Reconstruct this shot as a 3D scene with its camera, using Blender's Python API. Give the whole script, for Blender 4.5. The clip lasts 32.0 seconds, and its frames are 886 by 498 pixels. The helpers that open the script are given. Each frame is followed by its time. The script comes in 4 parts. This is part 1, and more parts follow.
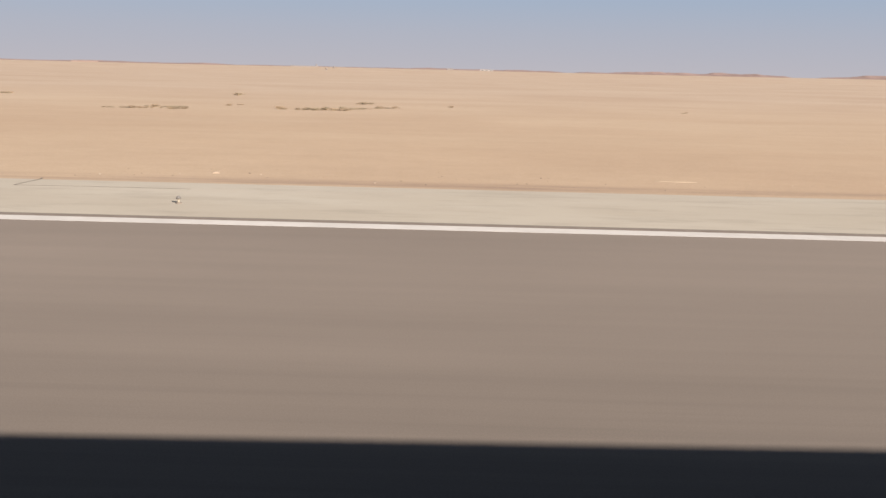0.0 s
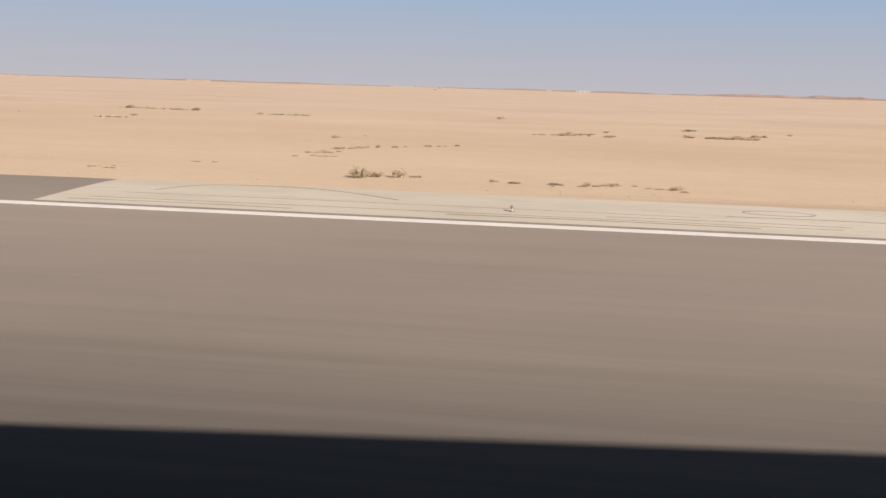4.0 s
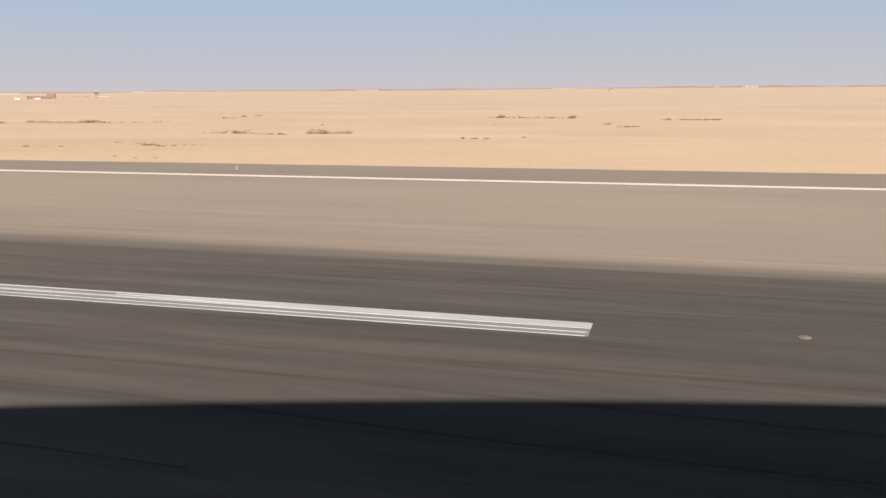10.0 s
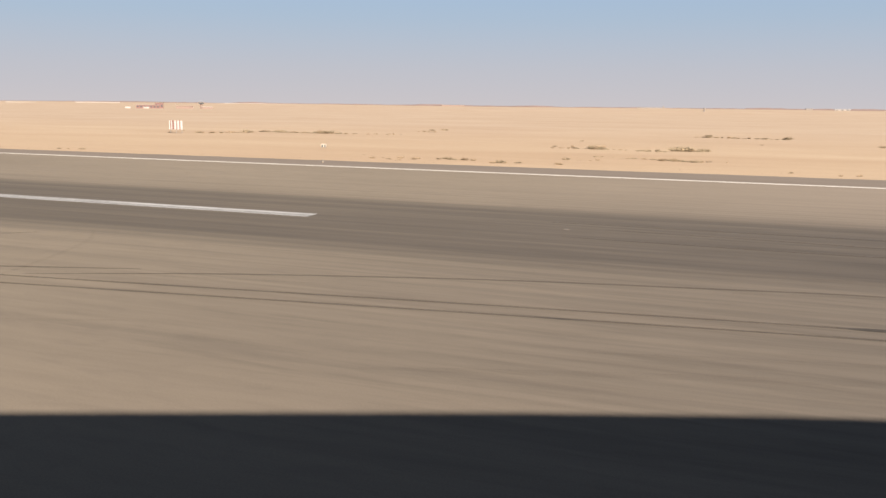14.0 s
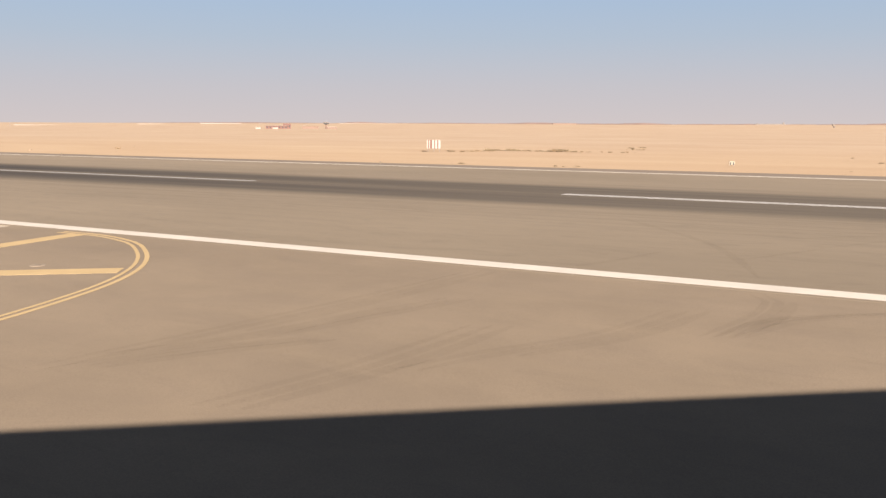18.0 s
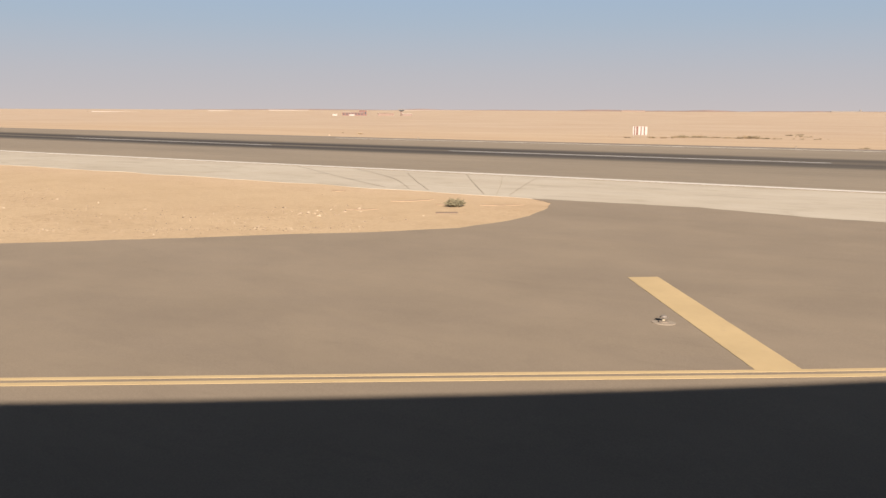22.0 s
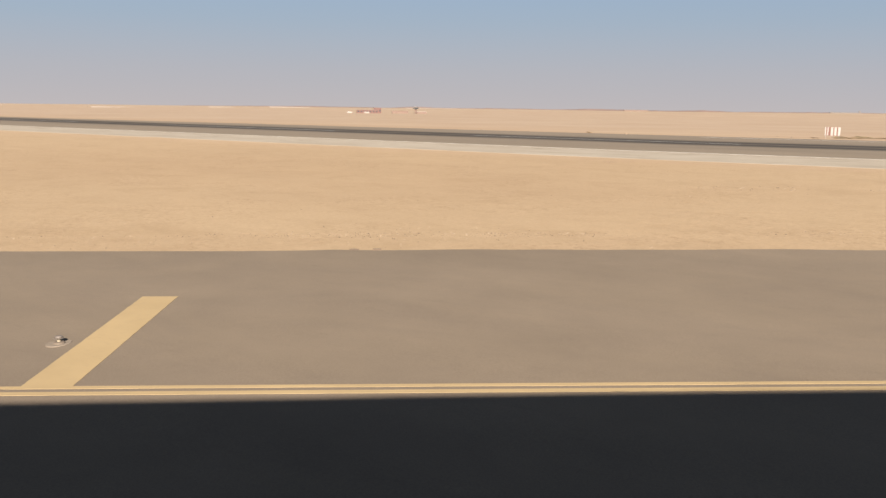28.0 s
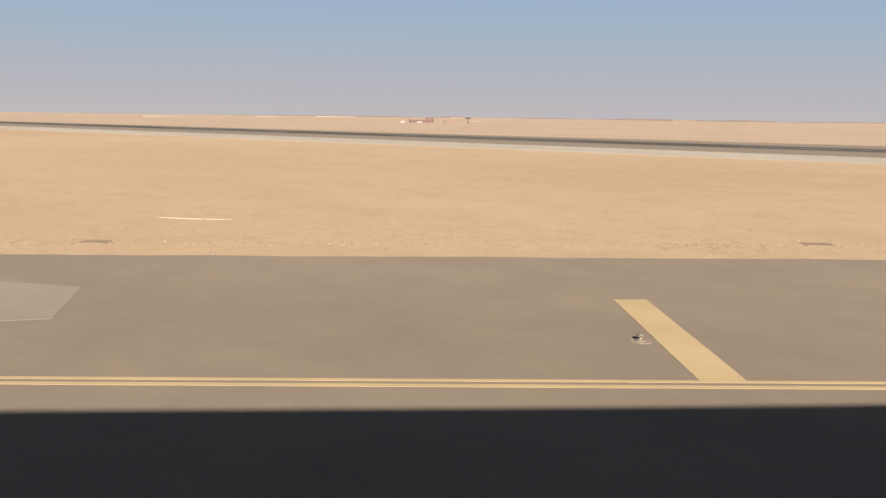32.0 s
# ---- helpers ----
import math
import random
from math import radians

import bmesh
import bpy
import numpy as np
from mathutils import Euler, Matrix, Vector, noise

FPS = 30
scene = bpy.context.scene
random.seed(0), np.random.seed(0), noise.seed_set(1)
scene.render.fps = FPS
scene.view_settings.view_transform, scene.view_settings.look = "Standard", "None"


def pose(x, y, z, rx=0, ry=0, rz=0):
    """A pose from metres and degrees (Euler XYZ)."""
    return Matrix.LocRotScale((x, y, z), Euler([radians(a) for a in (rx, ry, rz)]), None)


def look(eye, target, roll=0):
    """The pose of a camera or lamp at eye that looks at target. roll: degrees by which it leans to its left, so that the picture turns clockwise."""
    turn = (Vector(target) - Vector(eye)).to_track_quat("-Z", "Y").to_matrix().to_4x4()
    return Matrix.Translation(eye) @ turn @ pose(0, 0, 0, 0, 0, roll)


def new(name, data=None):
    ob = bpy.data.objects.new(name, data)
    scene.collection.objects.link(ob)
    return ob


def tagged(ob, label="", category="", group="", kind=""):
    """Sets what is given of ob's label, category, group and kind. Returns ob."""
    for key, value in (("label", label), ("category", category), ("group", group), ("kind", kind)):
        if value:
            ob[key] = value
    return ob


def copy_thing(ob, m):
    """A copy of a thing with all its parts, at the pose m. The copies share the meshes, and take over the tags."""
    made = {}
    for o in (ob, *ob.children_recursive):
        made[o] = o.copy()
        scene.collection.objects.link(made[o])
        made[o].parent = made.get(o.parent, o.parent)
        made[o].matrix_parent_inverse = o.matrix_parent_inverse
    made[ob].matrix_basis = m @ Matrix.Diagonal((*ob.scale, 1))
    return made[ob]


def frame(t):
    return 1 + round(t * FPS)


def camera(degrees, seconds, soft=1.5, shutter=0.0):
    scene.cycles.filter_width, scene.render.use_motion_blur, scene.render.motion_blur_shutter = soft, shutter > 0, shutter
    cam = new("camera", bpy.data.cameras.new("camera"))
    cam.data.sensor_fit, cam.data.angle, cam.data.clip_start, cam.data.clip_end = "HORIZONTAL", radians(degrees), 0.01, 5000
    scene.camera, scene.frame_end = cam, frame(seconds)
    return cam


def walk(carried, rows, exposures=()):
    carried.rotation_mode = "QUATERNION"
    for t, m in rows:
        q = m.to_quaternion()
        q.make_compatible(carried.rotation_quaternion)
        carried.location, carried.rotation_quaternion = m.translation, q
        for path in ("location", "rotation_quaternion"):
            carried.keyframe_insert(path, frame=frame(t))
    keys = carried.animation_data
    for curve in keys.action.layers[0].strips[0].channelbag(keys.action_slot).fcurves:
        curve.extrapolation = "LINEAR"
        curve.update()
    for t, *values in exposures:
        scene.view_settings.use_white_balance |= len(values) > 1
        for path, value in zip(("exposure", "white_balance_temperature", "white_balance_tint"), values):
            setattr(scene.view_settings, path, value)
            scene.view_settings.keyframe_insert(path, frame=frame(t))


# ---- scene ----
cam = camera(56.09, 32.0, soft=1.5)

# the camera's way: seconds, x, y, z, yaw, pitch, roll
PATH = [
    (0, -54.82, 1.66, 3.83, 0.93, -12.07, -1.31), (1, -67.66, 1.36, 3.83, 1.57, -12.08, -1.55), (2, -80.64, 0.43, 3.83, 2.52, -11.70, -1.40),
    (3, -93.27, -0.82, 3.83, 3.81, -11.36, -1.50), (3.5, -99.29, -1.41, 3.83, 5.02, -11.10, -1.55), (5.5, -122.93, -3.76, 3.83, 9.35, -10.14, -1.66),
    (6, -128.23, -4.57, 3.83, 9.52, -9.87, -1.26), (6.5, -133.76, -5.47, 3.83, 10.37, -10.02, -1.55), (7, -139.32, -6.39, 3.83, 10.57, -10.58, -1.83),
    (7.5, -144.70, -7.28, 3.83, 10.88, -10.68, -1.44), (8, -150.05, -8.25, 3.83, 11.64, -10.92, -1.04), (8.5, -155.46, -9.35, 3.83, 12.00, -10.86, -0.71),
    (9, -160.83, -10.39, 3.83, 12.65, -10.79, -0.18), (9.5, -166.15, -11.57, 3.83, 13.88, -10.62, 0.40), (10, -171.24, -13.04, 3.83, 15.68, -10.75, 0.44),
    (10.5, -176.01, -14.64, 3.83, 17.33, -10.65, 0.40), (11, -180.60, -16.10, 3.83, 18.68, -10.41, 0.31), (11.5, -185.20, -17.64, 3.83, 18.99, -10.22, -0.51),
    (12, -190.04, -19.25, 3.83, 18.79, -10.13, -0.91), (12.5, -194.93, -20.79, 3.83, 17.99, -10.01, -1.25), (13, -199.76, -22.39, 3.83, 18.24, -10.02, -1.09),
    (13.5, -204.38, -23.98, 3.83, 19.32, -9.90, -0.91), (15.5, -220.90, -30.56, 3.75, 23.03, -8.97, -0.12), (16, -224.93, -32.48, 3.72, 24.01, -8.77, -0.10),
    (16.5, -228.97, -34.77, 3.69, 25.05, -8.59, 0.19), (17, -232.33, -37.02, 3.67, 25.91, -8.52, 0.12), (17.5, -235.67, -39.30, 3.64, 26.57, -8.47, -0.01),
    (18, -239.04, -41.64, 3.58, 27.10, -8.48, -0.23), (18.5, -242.52, -44.09, 3.57, 28.33, -8.44, -0.71), (19, -246.16, -46.74, 3.46, 29.31, -8.53, -0.39),
    (19.5, -249.97, -49.53, 3.46, 29.52, -8.94, -0.87), (20, -253.65, -52.15, 3.44, 29.97, -9.18, -1.26), (20.5, -257.30, -54.74, 3.38, 30.70, -9.30, -1.41),
    (21, -260.67, -57.45, 3.38, 31.16, -9.13, -0.52), (21.5, -264.09, -60.04, 3.33, 31.49, -9.05, -0.17), (22, -267.57, -62.46, 3.34, 30.72, -9.37, -0.28),
    (22.5, -270.97, -64.70, 3.30, 31.52, -9.34, -0.51), (23, -274.62, -66.83, 3.29, 30.91, -9.11, -0.99), (23.5, -278.32, -68.87, 3.28, 28.33, -9.34, -1.56),
    (24, -281.88, -70.89, 3.24, 28.34, -9.50, -1.14), (24.5, -285.34, -72.89, 3.22, 28.60, -9.56, -1.11), (25, -288.85, -74.92, 3.18, 28.85, -9.65, -1.24),
    (25.5, -292.38, -76.95, 3.16, 29.22, -9.75, -1.40), (27.5, -305.90, -85.50, 3.05, 29.61, -9.62, -0.89), (28, -309.00, -87.55, 3.02, 29.69, -9.49, -0.73),
    (28.5, -312.10, -89.59, 2.98, 29.84, -9.32, -0.47), (29, -315.18, -91.53, 2.95, 29.91, -9.08, -0.31), (29.5, -318.34, -93.44, 2.95, 30.33, -8.88, -0.04),
    (30, -321.23, -95.32, 2.92, 30.44, -8.82, -0.20), (30.5, -323.99, -97.18, 2.90, 30.88, -8.93, -0.99), (31, -326.72, -99.11, 2.87, 31.37, -9.25, -1.38),
    (31.5, -329.41, -100.97, 2.84, 31.72, -9.15, -1.05), (32, -332.03, -102.74, 2.84, 32.10, -8.88, -0.80),
]
walk(cam, [(t, pose(x, y, z, 90 + pitch, roll, yaw)) for t, x, y, z, yaw, pitch, roll in PATH],
     exposures=[(0.0, 1.48, 5900, 10), (3.5, 1.52, 5950, 10), (6.0, 1.66, 6050, 9), (9.0, 1.72, 6100, 9), (16.0, 1.70, 6350, 9), (18.0, 1.76, 6550, 12), (19.0, 1.73, 6500, 14), (20.0, 1.67, 6550, 17), (21.0, 1.63, 6450, 12), (24.0, 1.56, 6400, 9), (28.0, 1.50, 6300, 9), (32.0, 1.51, 6250, 9)])

# ---- light ----
SUN_ELEVATION, SUN_TURN = radians(25.0), radians(38.0)  # the light falls towards (-sin turn, cos turn)
world = bpy.data.worlds.new("world")
scene.world = world
world.use_nodes = True
wn, wl = world.node_tree.nodes, world.node_tree.links
sky = wn.new("ShaderNodeTexSky")
sky.sky_type = "NISHITA"
sky.sun_disc = False
sky.sun_elevation = SUN_ELEVATION
sky.sun_rotation = math.pi - SUN_TURN
sky.air_density = 1.0
sky.dust_density = 1.5
sky.ozone_density = 1.5
wn["Background"].inputs["Strength"].default_value = 0.033
# dusty haze that thickens towards the horizon all round: pinkish at the horizon, blue-grey above
way = wn.new("ShaderNodeTexCoord")
split = wn.new("ShaderNodeSeparateXYZ")
wl.new(way.outputs["Generated"], split.inputs[0])


def sky_ramp(*stops):
    r = wn.new("ShaderNodeValToRGB")
    els = r.color_ramp.elements
    while len(els) < len(stops):
        els.new(0.5)
    for e, (p, c) in zip(els, stops):
        e.position, e.color = p, (*c, 1)
    wl.new(split.outputs["Z"], r.inputs["Fac"])
    return r.outputs["Color"]


blend = wn.new("ShaderNodeMix")
blend.data_type = "RGBA"
wl.new(sky_ramp((0.0, (1, 1, 1)), (0.15, (0.9, 0.9, 0.9)), (0.40, (0.70, 0.70, 0.70)), (1.0, (0.75, 0.75, 0.75))), blend.inputs["Factor"])
wl.new(sky.outputs[0], blend.inputs["A"])
glow = wn.new("ShaderNodeVectorMath")
glow.operation = "SCALE"
glow.inputs["Scale"].default_value = 7.0
wl.new(sky_ramp((0.0, (0.815, 0.74, 0.73)), (0.045, (0.72, 0.71, 0.757)), (0.10, (0.575, 0.68, 0.815)), (0.17, (0.465, 0.645, 0.89)), (0.40, (0.19, 0.22, 0.26)), (1.0, (0.07, 0.073, 0.075))), glow.inputs[0])
wl.new(glow.outputs[0], blend.inputs["B"])
wl.new(blend.outputs["Result"], wn["Background"].inputs["Color"])

sun = new("sun", bpy.data.lights.new("sun", "SUN"))
sun.data.energy = 4.9
sun.data.angle = radians(0.53)
sun.data.color = (1.0, 0.86, 0.70)
sun.matrix_world = look((math.sin(SUN_TURN) * 300 - 190, -math.cos(SUN_TURN) * 300 - 30, math.tan(SUN_ELEVATION) * 300), (-190, -30, 0))


# ---- materials ----
class Mat:
    """A node material with short ways to add textures."""

    def __init__(self, name, rough=0.9, metal=0.0):
        self.m = bpy.data.materials.new(name)
        self.m.use_nodes = True
        self.n, self.l = self.m.node_tree.nodes, self.m.node_tree.links
        self.b = self.n["Principled BSDF"]
        self.b.inputs["Roughness"].default_value = rough
        self.b.inputs["Metallic"].default_value = metal
        self.b.inputs["Specular IOR Level"].default_value = 0.25
        geo = self.n.new("ShaderNodeNewGeometry")
        self.pos = geo.outputs["Position"]

    def place(self, scale):
        mp = self.n.new("ShaderNodeMapping")
        mp.inputs["Scale"].default_value = scale
        self.l.new(self.pos, mp.inputs["Vector"])
        return mp.outputs[0]

    def noise(self, scale, detail=6, rough=0.6, stretch=(1, 1, 1), warp=0.0):
        t = self.n.new("ShaderNodeTexNoise")
        t.inputs["Scale"].default_value = scale
        t.inputs["Detail"].default_value = detail
        t.inputs["Roughness"].default_value = rough
        t.inputs["Distortion"].default_value = warp
        self.l.new(self.place(stretch), t.inputs["Vector"])
        return t.outputs["Fac"]

    def ramp(self, fac, *stops):
        r = self.n.new("ShaderNodeValToRGB")
        els = r.color_ramp.elements
        while len(els) < len(stops):
            els.new(0.5)
        for e, (p, c) in zip(els, stops):
            e.position = p
            e.color = (*c, 1) if len(c) == 3 else c
        self.l.new(fac, r.inputs["Fac"])
        return r.outputs["Color"]

    def mix(self, fac, a, b, mode="MIX"):
        x = self.n.new("ShaderNodeMix")
        x.data_type, x.blend_type = "RGBA", mode
        for sock, val in ((x.inputs["Factor"], fac), (x.inputs["A"], a), (x.inputs["B"], b)):
            if isinstance(val, bpy.types.NodeSocket):
                self.l.new(val, sock)
            elif isinstance(val, tuple):
                sock.default_value = (*val, 1)
            else:
                sock.default_value = val
        return x.outputs["Result"]

    def calc(self, op, a, b=0.0, clamp=False):
        x = self.n.new("ShaderNodeMath")
        x.operation, x.use_clamp = op, clamp
        for sock, val in zip(x.inputs, (a, b)):
            if isinstance(val, bpy.types.NodeSocket):
                self.l.new(val, sock)
            else:
                sock.default_value = val
        return x.outputs[0]

    def axis(self, which):
        s = self.n.new("ShaderNodeSeparateXYZ")
        self.l.new(self.pos, s.inputs[0])
        return s.outputs[which]

    def color(self, sock):
        if isinstance(sock, tuple):
            self.b.inputs["Base Color"].default_value = (*sock, 1)
        else:
            self.l.new(sock, self.b.inputs["Base Color"])
        return self

    def bump(self, height, strength=0.4, distance=0.01):
        u = self.n.new("ShaderNodeBump")
        u.inputs["Strength"].default_value = strength
        u.inputs["Distance"].default_value = distance
        self.l.new(height, u.inputs["Height"])
        self.l.new(u.outputs[0], self.b.inputs["Normal"])
        return self


def grey(v):
    return (v, v, v)


def sand_material():
    s = Mat("sand", 0.95)
    broad = s.ramp(s.noise(0.012, 5, 0.55, (1, 1.6, 1), 0.6), (0.30, (0.355, 0.256, 0.176)), (0.72, (0.414, 0.316, 0.225)))
    patch = s.ramp(s.noise(0.16, 6, 0.62, (0.6, 1.5, 1)), (0.32, (0.955, 0.95, 0.94)), (0.68, (1.02, 1.02, 1.01)))
    mottle = s.ramp(s.noise(0.9, 6, 0.68, (0.8, 1.0, 1), 0.4), (0.34, (0.965, 0.96, 0.95)), (0.60, (1.015, 1.015, 1.015)))
    grit = s.ramp(s.noise(7.5, 5, 0.75), (0.28, (0.87, 0.86, 0.84)), (0.62, (1.035, 1.035, 1.04)))
    c = s.mix(1.0, s.mix(1.0, broad, patch, "MULTIPLY"), mottle, "MULTIPLY")
    c = s.mix(1.0, c, grit, "MULTIPLY")
    # distance haze painted into the sand's colour: less red, bluer further out
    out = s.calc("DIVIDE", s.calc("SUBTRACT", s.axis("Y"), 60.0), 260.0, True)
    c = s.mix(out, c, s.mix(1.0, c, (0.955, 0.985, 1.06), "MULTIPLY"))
    # the ground beside the taxiway is yellower, with clay in it
    west = s.calc("DIVIDE", s.calc("SUBTRACT", -28.0, s.axis("Y")), 8.0, True)
    c = s.mix(west, c, s.mix(1.0, c, (0.94, 0.94, 0.885), "MULTIPLY"))
    clod = s.ramp(s.noise(0.5, 7, 0.7, (0.8, 1.0, 1), 0.8), (0.36, (0.935, 0.925, 0.91)), (0.50, (1, 1, 1)))
    c = s.mix(west, c, s.mix(1.0, c, clod, "MULTIPLY"))
    # crumbled, stony patches in it
    crumb = s.ramp(s.noise(5.0, 5, 0.8, (0.8, 1.0, 1), 0.5), (0.36, (0.74, 0.70, 0.66)), (0.47, (1, 1, 1)), (0.62, (1.05, 1.05, 1.06)))
    where = s.ramp(s.noise(0.16, 4, 0.6, (1, 1, 1), 1.0), (0.46, grey(0.0)), (0.60, grey(1.0)))
    c = s.mix(s.calc("MULTIPLY", west, where), c, s.mix(1.0, c, crumb, "MULTIPLY"))
    # windblown reddish drift along the outer edge of the concrete
    near = s.calc("SUBTRACT", 1.5, s.calc("DIVIDE", s.calc("ABSOLUTE", s.calc("SUBTRACT", s.axis("Y"), 30.6)), 1.0), True)
    here = s.calc("DIVIDE", s.calc("ADD", s.axis("X"), 108.0), 18.0, True)
    fleck = s.ramp(s.noise(0.35, 6, 0.7, (0.18, 1.4, 1)), (0.40, grey(0.05)), (0.62, grey(0.75)))
    c = s.mix(s.calc("MULTIPLY", s.calc("MULTIPLY", near, here), fleck), c, (0.215, 0.150, 0.112))
    s.color(c)
    return s.bump(s.noise(1.6, 8, 0.72), 0.42, 0.08).m


def asphalt(name, base, streak=0.0, rubber=False):
    """Old dusty asphalt; streak: how far it is stretched along the runway; rubber: the worn band of tyre rubber along the middle."""
    a = Mat(name, 0.88)
    st = (0.05, 1.0, 1.0) if streak else (1, 1, 1)
    dark, light = tuple(v * 0.90 for v in base), tuple(v * 1.09 for v in base)
    c = a.ramp(a.noise(0.10, 5, 0.6, (0.35, 1, 1), 0.3), (0.30, dark), (0.70, light))
    lane = a.ramp(a.noise(0.9 if streak else 0.5, 6, 0.65, st), (0.30, grey(0.93)), (0.70, grey(1.035)))
    c = a.mix(1.0, c, lane, "MULTIPLY")
    c = a.mix(1.0, c, a.ramp(a.noise(38, 4, 0.8), (0.25, grey(0.80)), (0.70, grey(1.10))), "MULTIPLY")
    if rubber:
        y = a.axis("Y")
        # the band spreads further down the runway
        drift = a.calc("DIVIDE", a.calc("SUBTRACT", -235.0, a.axis("X")), 90.0, True)
        wave = a.calc("MULTIPLY", a.calc("SUBTRACT", a.noise(0.5, 4, 0.5, (0.02, 1, 1)), 0.5), 1.6)
        off = a.calc("ABSOLUTE", a.calc("SUBTRACT", a.calc("ADD", y, wave), a.calc("MULTIPLY", drift, 0.8)))
        band = a.calc("SUBTRACT", 1.0, a.calc("DIVIDE", a.calc("SUBTRACT", off, 4.6), a.calc("ADD", a.calc("ADD", 1.7, a.calc("MULTIPLY", drift, 2.2)), a.calc("MULTIPLY", a.calc("DIVIDE", a.calc("ADD", a.axis("X"), 148.0), 22.0, True), 3.6))), True)
        # yellower dust further down, where the runway is little used
        dusty = a.calc("DIVIDE", a.calc("SUBTRACT", -188.0, a.axis("X")), 36.0, True)
        c = a.mix(dusty, c, a.mix(1.0, c, (0.955, 0.965, 0.895), "MULTIPLY"))
        # further down: brightening under the low sun behind, put into the colour
        c = a.mix(a.calc("MULTIPLY", drift, 0.5), c, a.mix(1.0, c, (1.30, 1.28, 1.26), "MULTIPLY"))
        # paler for y above 5, between about x -150 and -262
        pale = a.calc("MULTIPLY", a.calc("DIVIDE", a.calc("SUBTRACT", y, 5.0), 5.0, True), a.calc("DIVIDE", a.calc("SUBTRACT", -150.0, a.axis("X")), 18.0, True))
        pale = a.calc("MULTIPLY", pale, a.calc("DIVIDE", a.calc("ADD", a.axis("X"), 262.0), 40.0, True))
        c = a.mix(pale, c, a.mix(1.0, c, (1.10, 1.097, 1.094), "MULTIPLY"))
        lines = a.ramp(a.noise(1.5, 5, 0.6, (0.018, 1, 1)), (0.30, grey(0.66)), (0.62, grey(1.0)))
        wide = a.calc("SUBTRACT", 1.0, a.calc("DIVIDE", a.calc("SUBTRACT", off, 6.0), 11.0), True)
        thin = a.ramp(a.noise(2.6, 6, 0.7, (0.016, 1, 1)), (0.46, grey(0.0)), (0.66, grey(0.28)))
        busy = a.calc("ADD", 1.0, a.calc("MULTIPLY", a.calc("DIVIDE", a.calc("SUBTRACT", -172.0, a.axis("X")), 22.0, True), 0.9))
        c = a.mix(a.calc("MULTIPLY", a.calc("MULTIPLY", wide, thin), busy), c, (0.079, 0.067, 0.058))
        # darker towards the middle half, for x above -150
        mid_dark = a.calc("DIVIDE", a.calc("SUBTRACT", 18.0, a.calc("ABSOLUTE", y)), 8.5, True)
        mid_dark = a.calc("MULTIPLY", mid_dark, a.calc("DIVIDE", a.calc("ADD", a.axis("X"), 150.0), 40.0, True))
        c = a.mix(a.calc("MULTIPLY", mid_dark, 0.34), c, (0.088, 0.074, 0.063))
        # darker again for y between about -21 and 3, x above -220
        side_dark = a.calc("SUBTRACT", 1.0, a.calc("DIVIDE", a.calc("SUBTRACT", a.calc("ABSOLUTE", a.calc("ADD", y, 9.0)), 8.0), 4.0), True)
        side_dark = a.calc("MULTIPLY", side_dark, a.calc("DIVIDE", a.calc("ADD", a.axis("X"), 220.0), 26.0, True))
        c = a.mix(a.calc("MULTIPLY", side_dark, 0.36), c, (0.062, 0.049, 0.040))
        zone2 = a.calc("SUBTRACT", 1.0, a.calc("DIVIDE", a.calc("SUBTRACT", a.calc("ABSOLUTE", a.calc("ADD", y, 6.0)), 9.0), 5.0), True)
        zone2 = a.calc("MULTIPLY", zone2, a.calc("DIVIDE", a.calc("ADD", a.axis("X"), 232.0), 34.0, True))
        # crossing marks of tyres that turned on the little used part
        turn = a.ramp(a.noise(1.5, 6, 0.74, (0.30, 1, 1), 1.4), (0.50, grey(0.0)), (0.70, grey(0.34)))
        c = a.mix(a.calc("MULTIPLY", turn, dusty), c, (0.100, 0.083, 0.070))
        # a broad older stain beside the middle, where most aircraft touch down
        old = a.calc("SUBTRACT", 1.0, a.calc("DIVIDE", a.calc("SUBTRACT", a.calc("ABSOLUTE", a.calc("ADD", a.calc("ADD", y, wave), 5.9)), 8.9), 3.0), True)
        spot = a.calc("DIVIDE", a.calc("ADD", a.axis("X"), 226.0), 42.0, True)
        c = a.mix(a.calc("MULTIPLY", a.calc("MULTIPLY", old, lines), a.calc("MULTIPLY", spot, 0.88)), c, (0.079, 0.070, 0.063))
        along = a.calc("DIVIDE", a.calc("ADD", a.axis("X"), 600.0), 600.0)
        zone = a.ramp(along, (0.30, grey(1.0)), (0.52, grey(0.95)), (0.60, grey(0.66)), (0.655, grey(0.62)), (0.69, grey(0.84)), (0.72, grey(1.0)))
        # two wheel tracks with a cleaner strip between them where the band has narrowed
        gap = a.calc("DIVIDE", a.calc("SUBTRACT", off, 0.55), 0.7, True)
        gap = a.calc("SUBTRACT", 1.0, a.calc("MULTIPLY", a.calc("SUBTRACT", 1.0, gap), a.calc("MULTIPLY", drift, 0.45)))
        c = a.mix(a.calc("MULTIPLY", gap, a.calc("MULTIPLY", a.calc("MULTIPLY", band, lines), zone)), c, (0.042, 0.036, 0.033))
        # fresher rubber further down
        wheel = a.calc("SUBTRACT", 1.0, a.calc("DIVIDE", a.calc("ABSOLUTE", a.calc("SUBTRACT", off, 2.6)), 2.2), True)
        c = a.mix(a.calc("MULTIPLY", a.calc("MULTIPLY", gap, wheel), a.calc("MULTIPLY", drift, 0.85)), c, (0.024, 0.021, 0.021))
